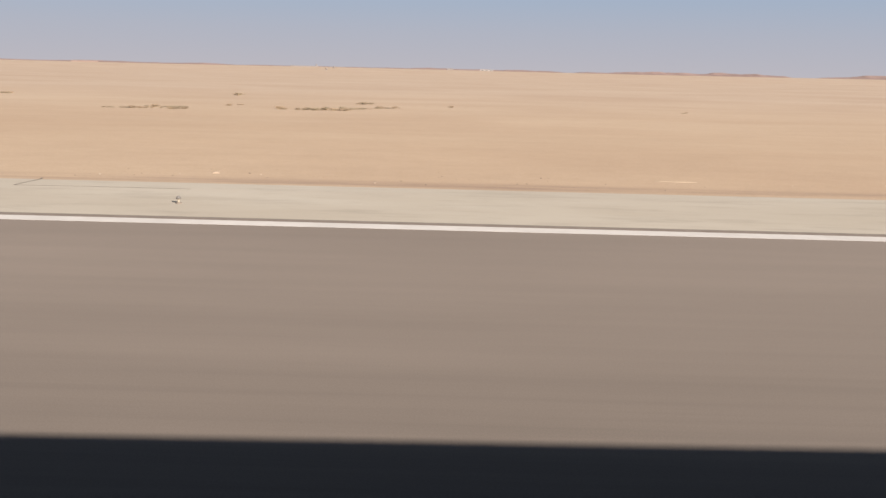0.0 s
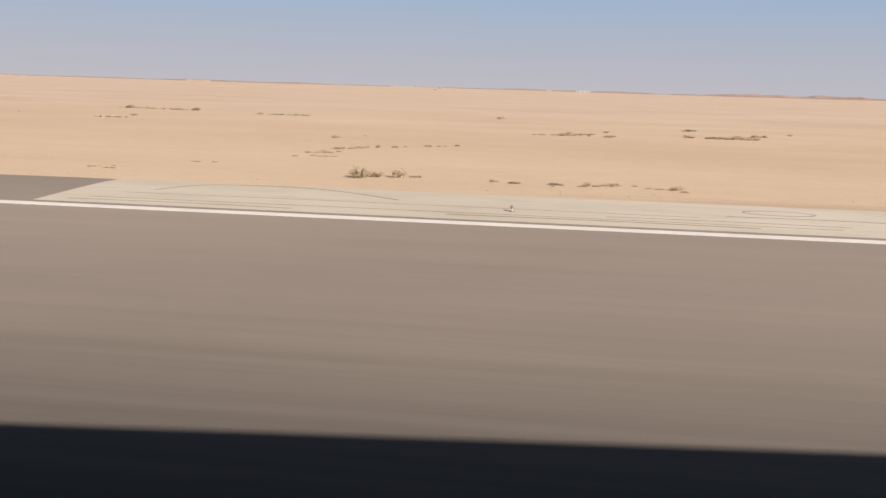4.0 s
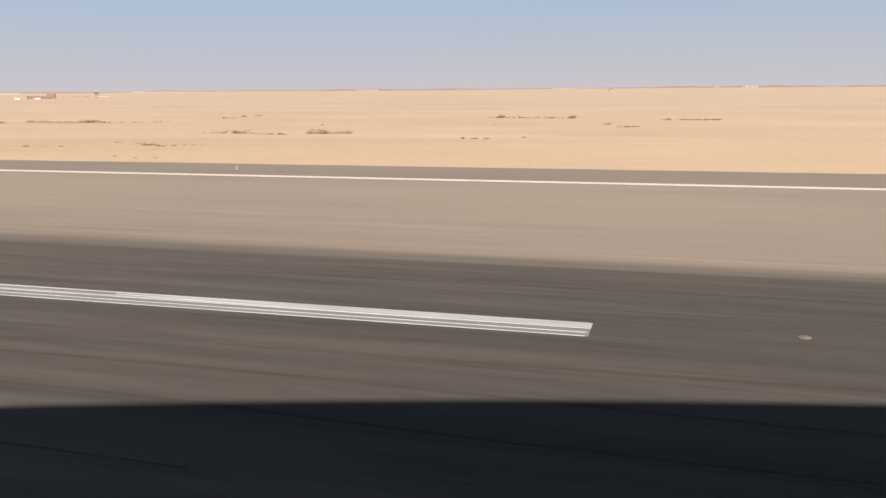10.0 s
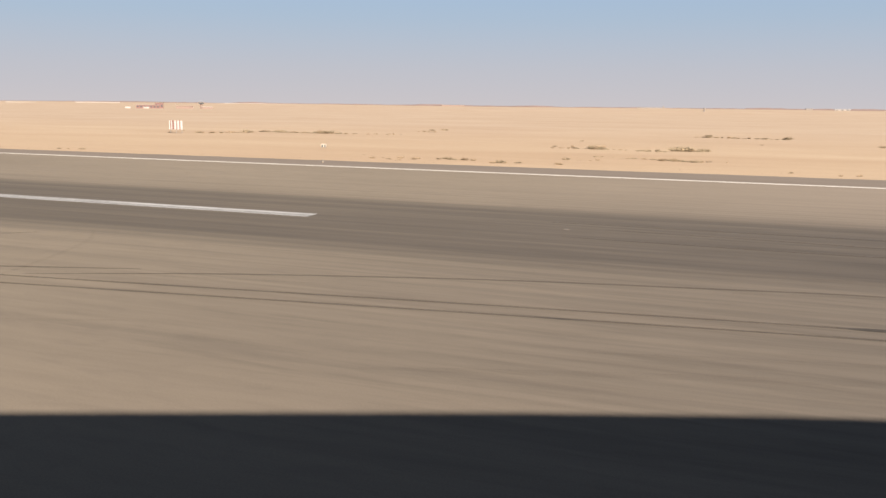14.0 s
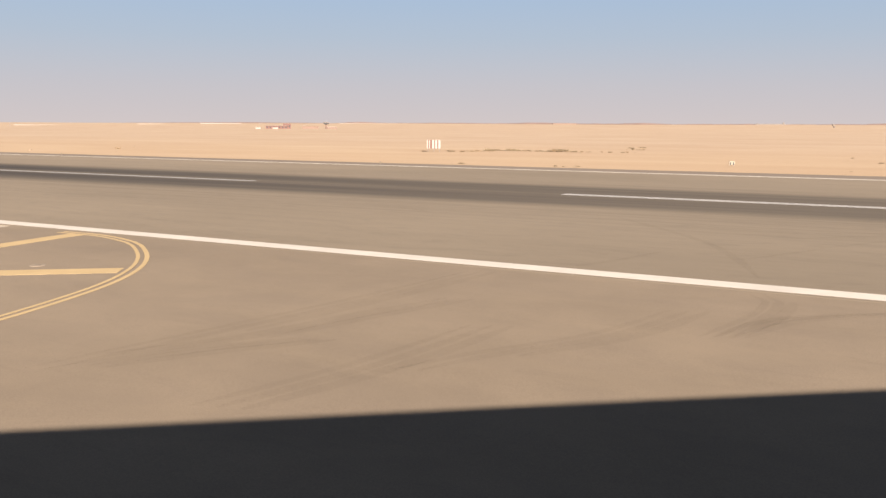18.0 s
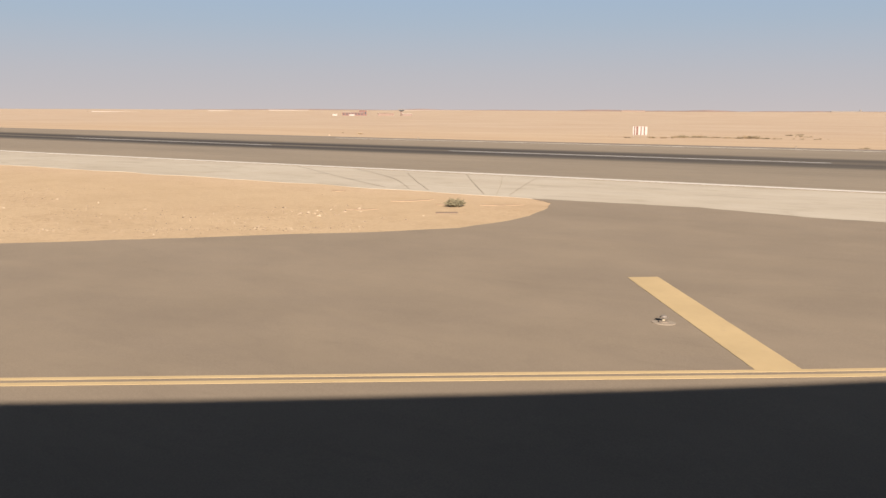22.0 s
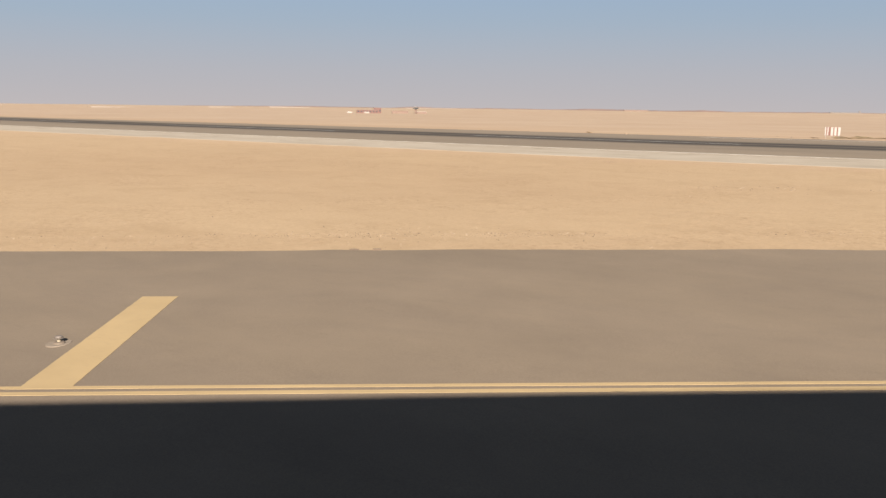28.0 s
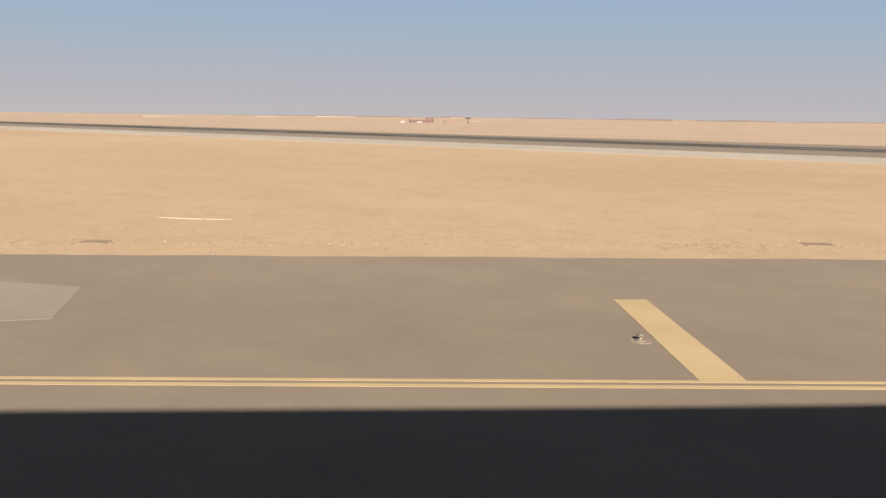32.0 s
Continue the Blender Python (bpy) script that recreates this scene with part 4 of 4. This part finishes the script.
# ---- loose stones ----
def build_gravel():
    rng = random.Random(8)
    verts, faces = [], []

    def stone(x, y, s):
        b = len(verts)
        z = level(y) - 0.024
        t = rng.uniform(0, 6.3)
        for dx, dy, dz in ((1, 0, 0), (0.2, 0.9, 0.1), (-1, 0.1, 0), (-0.1, -0.8, 0.1), (0.15, 0.1, 0.75), (0, 0, -0.5)):
            dx, dy, dz = (v * s * rng.uniform(0.7, 1.2) for v in (dx, dy, dz))
            verts.append((x + dx * math.cos(t) - dy * math.sin(t), y + dx * math.sin(t) + dy * math.cos(t), z + dz))
        for f in ((0, 1, 4), (1, 2, 4), (2, 3, 4), (3, 0, 4), (1, 0, 5), (2, 1, 5), (3, 2, 5), (0, 3, 5)):
            faces.append(tuple(b + k for k in f))

    d = Vector((-0.836, -0.549))
    side = Vector((-0.549, 0.836))
    a = Vector((-289, -48.6))
    for _ in range(12000):
        u = rng.uniform(-9, 110)
        pick = rng.random()
        w = abs(rng.gauss(2.25, 0.26)) + 0.1 if pick < 0.62 else rng.uniform(0.2, 4.0) if pick < 0.9 else rng.uniform(0.3, 16)
        if noise.noise((u * 0.12, w * 0.4, 2.0)) < rng.uniform(-0.5, 0.35):
            continue
        p = a + d * u + side * w
        if p.y < -32.5 and p.x < -280.6:
            stone(p.x, p.y, 0.010 + 0.024 * rng.random() ** 3)
    for _ in range(500):
        cx, cy = rng.choice(((-287, -41), (-291, -44), (-296, -44.5), (-300, -41)))
        stone(cx + rng.gauss(0, 2.2), min(cy + rng.gauss(0, 1.6), -33), 0.010 + 0.04 * rng.random() ** 3)
    for cx, cy, spread, n in ((-296.9, -50.0, 0.5, 60), (-296.7, -48.9, 0.5, 60), (-296.6, -47.2, 0.6, 70), (-295.4, -46.3, 0.5, 45), (-303.2, -42.0, 1.2, 60), (-308.5, -46.0, 0.9, 35),
                              (-314.0, -46.6, 1.5, 60), (-316.6, -48.6, 1.0, 50), (-297.1, -53.8, 0.6, 60), (-299.7, -54.6, 0.7, 40), (-290.5, -43.5, 1.0, 60), (-287.0, -40.0, 1.0, 60)):
        for _ in range(n):
            stone(cx + rng.gauss(0, spread), cy + rng.gauss(0, spread * 0.6), 0.012 + 0.045 * rng.random() ** 3)
    for _ in range(900):
        x = rng.uniform(-330, -40)
        edge = 30.4 if x > -121 else 29.0
        stone(x, edge + 0.4 + abs(rng.gauss(0, 2.0)), 0.012 + 0.035 * rng.random() ** 3)
    me = bpy.data.meshes.new("gravel")
    me.from_pydata(verts, [], faces)
    me.materials.append(gravel_material())
    tagged(new("gravel", me), "small pale stones scattered on the sand edge", "gravel", kind="stuff")


build_gravel()


# ---- tyre marks, joints and cracks ----
def mark(points, width, mat, name="tyre_mark", parent=None, lift=0.005):
    part(name, ribbon(curve(points, 0.8), width, lift, 0.003), mat, parent or runway)


def trace(points, width, mat, parent=None, lift=0.005):
    """A tyre mark that tapers out at both ends."""
    line = curve(points, 0.6)
    n = len(line)
    widths = [width * (0.25 + 0.75 * min(1.0, 5.0 * i / n, 5.0 * (n - 1 - i) / n)) * (1 + 0.25 * noise.noise((i * 0.3, width * 50, 3))) for i in range(n)]
    part("tyre_mark", ribbon(line, widths, lift, 0.003), mat, parent or runway)


# the twin tracks of one aircraft turning off
for off in (0.0, -0.70):
    trace([(-189.5, -7.6 + off), (-196.5, -8.35 + off), (-202.7, -9.05 + off), (-207.0, -9.5 + off), (-212.4, -10.2 + off), (-218.4, -11.05 + off), (-230.0, -12.7 + off)], 0.10, WORN_RUBBER)
    trace([(-186, -7.3 + off), (-196.5, -8.37 + off), (-202.7, -9.07 + off), (-212.4, -10.22 + off), (-226.0, -12.1 + off)], 0.30, FAINT_RUBBER, lift=0.0035)
for pts, w in (([(-207.1, -9.52), (-206.0, -9.40), (-205.0, -9.30)], 0.20), ([(-203.8, -9.17), (-203.0, -9.08), (-202.3, -9.01)], 0.18), ([(-212.3, -10.9), (-211.4, -10.78)], 0.10), ([(-208.8, -10.44), (-208.0, -10.33)], 0.10), ([(-194.8, -8.17), (-194.4, -8.12)], 0.16), ([(-191.5, -7.8), (-190.9, -7.72)], 0.16)):
    trace(pts, w, RUBBER, lift=0.0075)
# fainter sweeping marks round them
for pts, w, mat in (
        ([(-203.0, -6.2), (-206.3, -6.4), (-209.2, -6.95), (-214.1, -8.0), (-219.8, -9.8), (-224, -11.6)], 0.12, WORN_RUBBER),
        ([(-197.5, -6.2), (-201.5, -5.95), (-204.5, -6.2), (-209.0, -7.3)], 0.25, FAINT_RUBBER),
        ([(-194, -4.9), (-200.8, -4.7), (-205.2, -4.8), (-213.0, -5.6)], 0.22, FAINT_RUBBER),
        ([(-202.0, -10.9), (-205.8, -11.6), (-211, -12.8)], 0.20, FAINT_RUBBER), ([(-205, -12.3), (-209.2, -13.4), (-214, -14.9)], 0.25, FAINT_RUBBER),
        ([(-232.6, -11.3), (-231.4, -9.4), (-230.2, -8.1), (-228.6, -6.8)], 0.11, WORN_RUBBER),
        ([(-230.5, -12.9), (-228.8, -12.25), (-226.0, -11.4), (-222.0, -10.1)], 0.12, WORN_RUBBER),
        ([(-230.0, -12.4), (-226.0, -11.7), (-223.2, -11.0), (-216, -9.6)], 0.10, FAINT_RUBBER),
        ([(-236.0, -6.0), (-234.6, -8.6), (-232.8, -11.7), (-231.7, -15.3), (-231.3, -17.4)], 0.22, FAINT_RUBBER),
        ([(-240.5, -11.0), (-239.2, -10.4), (-237.4, -9.5)], 0.15, FAINT_RUBBER),
        ([(-228.0, -18.2), (-226.0, -17.3), (-223.6, -15.9), (-219, -14.0)], 0.25, FAINT_RUBBER),
        ([(-247.8, -9.4), (-246.6, -10.8), (-243.5, -15.0), (-242.1, -18.1), (-241.2, -20.9)], 0.26, FAINT_RUBBER),
        ([(-245.6, -21.2), (-244.9, -19.8), (-244.2, -17.8)], 0.20, FAINT_RUBBER),
        ([(-241.2, -13.0), (-239.6, -11.6), (-238.0, -10.3), (-236.0, -9.6)], 0.16, FAINT_RUBBER),
        ([(-240.2, -14.8), (-239.2, -13.3), (-237.5, -10.8)], 0.16, FAINT_RUBBER),
        ([(-242.0, -18.2), (-241.4, -17.2), (-240.2, -15.1)], 0.18, FAINT_RUBBER),
        ([(-227.6, -5.6), (-226.0, -7.6), (-224.5, -11.5), (-224.0, -15.1), (-224.6, -18.0)], 0.14, FAINT_RUBBER),
        ([(-203.9, -0.9), (-208, -1.1), (-214, -1.0)], 0.10, WORN_RUBBER), ([(-202.7, 0.45), (-207.5, 0.85), (-213, 1.0)], 0.10, WORN_RUBBER)):
    trace(pts, w, mat, lift=0.0045 + 0.0009 * (len(pts) % 3) + w * 0.004)
for pts, w in (([(-240.9, -22.9), (-240.5, -23.5), (-240.6, -25.0), (-241.2, -27.0)], 0.30), ([(-241.0, -26.9), (-240.2, -25.1), (-238.2, -23.5)], 0.28),
               ([(-250.0, -33.5), (-249.1, -30.4), (-248.6, -28.6), (-247.8, -25.3), (-247.4, -23.2)], 0.36), ([(-249.6, -32.4), (-248.4, -30.6), (-247.5, -28.3), (-246.5, -26.2)], 0.30),
               ([(-249.6, -33.1), (-248.5, -31.5), (-247.3, -30.2)], 0.34), ([(-244.9, -31.0), (-244.2, -29.7), (-242.8, -27.6), (-242.0, -25.2)], 0.40), ([(-246.5, -33.6), (-245.6, -31.0), (-245.0, -28.0)], 0.40)):
    for k in (-1.0, 0.0, 1.0):
        trace([(x + k * 0.9 * w, y + k * 0.25 * w) for x, y in pts[(1 if k > 0 and len(pts) > 3 else 0):]], 0.22 + 0.06 * k, FAINT_RUBBER, taxiway, 0.0015 + w * 0.004 + 0.0006 * k)
for x0, x1, y, w in ((-130, -172, 1.6, 0.11), (-138, -186, 2.9, 0.09), (-150, -178, -1.9, 0.11), (-160, -196, -3.4, 0.09), (-168, -190, -4.6, 0.08), (-176, -205, -6.0, 0.08), (-140, -165, 4.2, 0.08), (-182, -215, 2.2, 0.08)):
    trace([(x0, y), (x0 * 0.75 + x1 * 0.25, y + 0.12), ((x0 + x1) / 2, y + 0.30), (x0 * 0.25 + x1 * 0.75, y + 0.05), (x1, y - 0.15)], w * 1.3, WORN_RUBBER)

for pts, w in (([(-301.4, -22.9), (-295.2, -27.2), (-289.3, -31.0)], 0.035), ([(-297.2, -22.7), (-291.7, -26.9), (-288.1, -30.9)], 0.045), ([(-292.8, -23.8), (-289.5, -28.0), (-287.0, -31.0)], 0.035),
               ([(-289.7, -22.7), (-286.9, -27.0), (-284.1, -31.2)], 0.04), ([(-287.4, -22.9), (-285.4, -27.0), (-283.5, -31.2)], 0.03), ([(-285.4, -22.7), (-284.2, -27.0), (-282.9, -31.2)], 0.035)):
    part("crack", ribbon(curve(pts, 0.6), w, 0.004, 0.003), FILLED_CRACK, west_concrete, "dark filled crack")
x = -68.75
part("joint", ribbon(curve([(x - 0.15, 29.75), (x - 0.02, 29.3), (x, 28.4), (x + 0.02, 27.6)], 0.25), 0.06, 0.004, 0.003), SEAM, east_concrete, "dark joint")
part("joint", ribbon(curve([(x, 27.6), (x + 2.5, 27.68), (x + 5.6, 27.66)], 0.5), 0.05, 0.004, 0.003), SEAM, east_concrete)
for pts, w in (([(-73.25, 27.75), (-73.1, 27.45), (-72.9, 27.3)], 0.10), ([(-72.7, 26.85), (-72.1, 26.8)], 0.05), ([(-85.9, 28.4), (-85.4, 28.45)], 0.07)):
    part("scrape", ribbon(curve(pts, 0.2), w, 0.0045, 0.003), SEAM, east_concrete, "short dark scrape")
for x0, x1, y, w in ((-112.9, -120.4, 23.4, 0.06), (-96.0, -120, 24.0, 0.05), (-98.5, -108, 23.6, 0.09), (-100, -119.5, 25.4, 0.04), (-93.5, -99, 25.9, 0.07), (-95.5, -103, 24.6, 0.06)):
    mark([(x0, y), ((x0 + x1) / 2, y + 0.15), (x1, y + 0.05)], w, DUSTY_RUBBER, "tyre_mark", east_concrete, 0.004)
mark([(-118.8, 26.4), (-117.5, 28.6), (-114.0, 28.9), (-110, 26.5)], 0.08, DUSTY_RUBBER, "tyre_mark", east_concrete, 0.004)
mark([(-97.0 + 1.2 * math.cos(a), 27.2 + 0.55 * math.sin(a)) for a in np.linspace(0, 6.1, 14)], 0.07, SEAM, "ring_mark", east_concrete, 0.004)


# ---- far buildings ----
def shed(name, x, y, turn, w, d, h, wall, roof, label, category, bays=0):
    th = thing(name, pose(x, y, -3.9 + swell(y), 0, 0, turn), label, category)
    part("wall", boxed(-w / 2, -d / 2, -1, w / 2, d / 2, h), wall, th)
    part("roof", boxed(-w / 2 - 0.4, -d / 2 - 0.4, h, w / 2 + 0.4, d / 2 + 0.4, h + 0.5), roof, th)
    for i in range(bays):
        a = -w / 2 + w * (i + 0.5) / bays
        part("window", boxed(a - w / bays * 0.25, -d / 2 - 0.06, h * 0.35, a + w / bays * 0.25, -d / 2 - 0.01, h * 0.75), DARK_GLASS, th)
    return th


shed("fire_station", -1094, 1041, 37, 34, 14, 5.2, RED_WALL, DARK_ROOF, "long low red-walled airfield building with a dark roof", "building", 7)
shed("annex", -1081, 1051, 37, 12, 10, 8.2, RED_WALL, RED_WALL, "taller red-walled airfield annex", "building", 3)
shed("white_hut", -1111, 1016, 37, 8, 5, 2.4, WHITE_WALL, WHITE_WALL, "small white hut on the far sand", "hut")
shed("white_hut", -1084, 1025, 37, 8, 5, 2.2, WHITE_WALL, WHITE_WALL, "small white hut on the far sand", "hut")
shed("pink_house", -1060, 1086, 37, 26, 10, 4.0, PINK_WALL, PINK_WALL, "low pinkish house near the lookout tower", "building")
shed("pink_house", -1022, 1092, 37, 16, 8, 3.4, PINK_WALL, WHITE_WALL, "low pinkish house near the lookout tower", "building")

tower = thing("lookout_tower", pose(-1031, 1089, -3.2, 0, 0, 37), "squat lookout tower with a wide dark cabin", "tower")
part("shaft", turned([(1.7, -1), (1.5, 6.5), (1.9, 7.2)], 12), PINK_WALL, tower)
cabin = part("cabin", boxed(-4.2, -3.2, 7.2, 4.2, 3.2, 9.6, bevel=0.2), DARK_GLASS, tower, "dark glazed cabin")
for a in (-4.0, -2.0, 0.0, 2.0, 4.0):
    part("mullion", boxed(a - 0.1, -3.26, 7.3, a + 0.1, -3.21, 9.5), PINK_WALL, cabin)
roof = part("roof", boxed(-5.2, -4.0, 9.6, 5.2, 4.0, 10.4, bevel=0.15), DARK_ROOF, tower)
part("mast", turned([(0.12, 10.4), (0.06, 14.0)], 6), STEEL, roof)


def far_wall(x0, y0, x1, y1, h):
    n = max(2, round(math.hypot(x1 - x0, y1 - y0) / 30))
    th = thing("white_wall", pose((x0 + x1) / 2, (y0 + y1) / 2, -4.0 + swell((y0 + y1) / 2), 0, 0, math.degrees(math.atan2(y1 - y0, x1 - x0))), "long low white boundary wall on the horizon", "wall", "far boundary walls")
    L = math.hypot(x1 - x0, y1 - y0)
    for i in range(n):
        a = -L / 2 + L * i / n
        part("bay", boxed(a + 0.2, -1.0, -1, a + L / n - 0.2, 1.0, h), WHITE_WALL, th)


far_wall(-2250, 1411, -2197, 1517, 1.3)
far_wall(-2074, 1665, -2022, 1718, 0.8)
far_wall(-1953, 1784, -1867, 1859, 0.9)
far_wall(-1642, 2027, -1468, 2134, 0.9)
pole = thing("pole", pose(-2256, 1405, swell(1405) - 4.2), "thin dark pole at the end of a white wall", "pole")
part("shaft", turned([(0.5, 0), (0.4, 4.5), (0.7, 5.0), (0.7, 6.0), (0.3, 6.2)], 8), DARK_ROOF, pole)
shed("white_hangar", 50, 2982, -2, 46, 20, 5, WHITE_WALL, WHITE_WALL, "bright white hangar far out on the horizon", "hangar", 3)
shed("grey_shed", -493, 2440, 12, 78, 12, 2.6, DARK_ROOF, DARK_ROOF, "long low grey shed on the horizon", "building")
shed("grey_shed", -428, 2468, 10, 100, 10, 1.5, PINK_WALL, DARK_ROOF, "long low dusty shed on the horizon", "building")
shed("grey_shed", -953, 2044, 25, 60, 12, 2.0, PINK_WALL, DARK_ROOF, "long low dusty shed on the horizon", "building")
shed("grey_shed", -75, 2488, 4, 18, 10, 4.5, DARK_ROOF, DARK_ROOF, "small dark shed on the horizon", "building")
for x, y, h in ((-459, 2444, 11), (-308, 1752, 7), (-529, 2462, 8), (-300, 1600, 4)):
    th = thing("water_tank", pose(x, y, -3.2 + swell(y) * 0.6), "small dark raised tank on the horizon", "tank")
    part("leg_frame", boxed(-1.4, -1.4, -1, 1.4, 1.4, h * 0.5, bevel=0.3), STEEL, th)
    part("tank", turned([(1.6, h * 0.5), (2.2, h * 0.6), (2.2, h * 0.95), (1.2, h)], 12), DARK_ROOF, th)
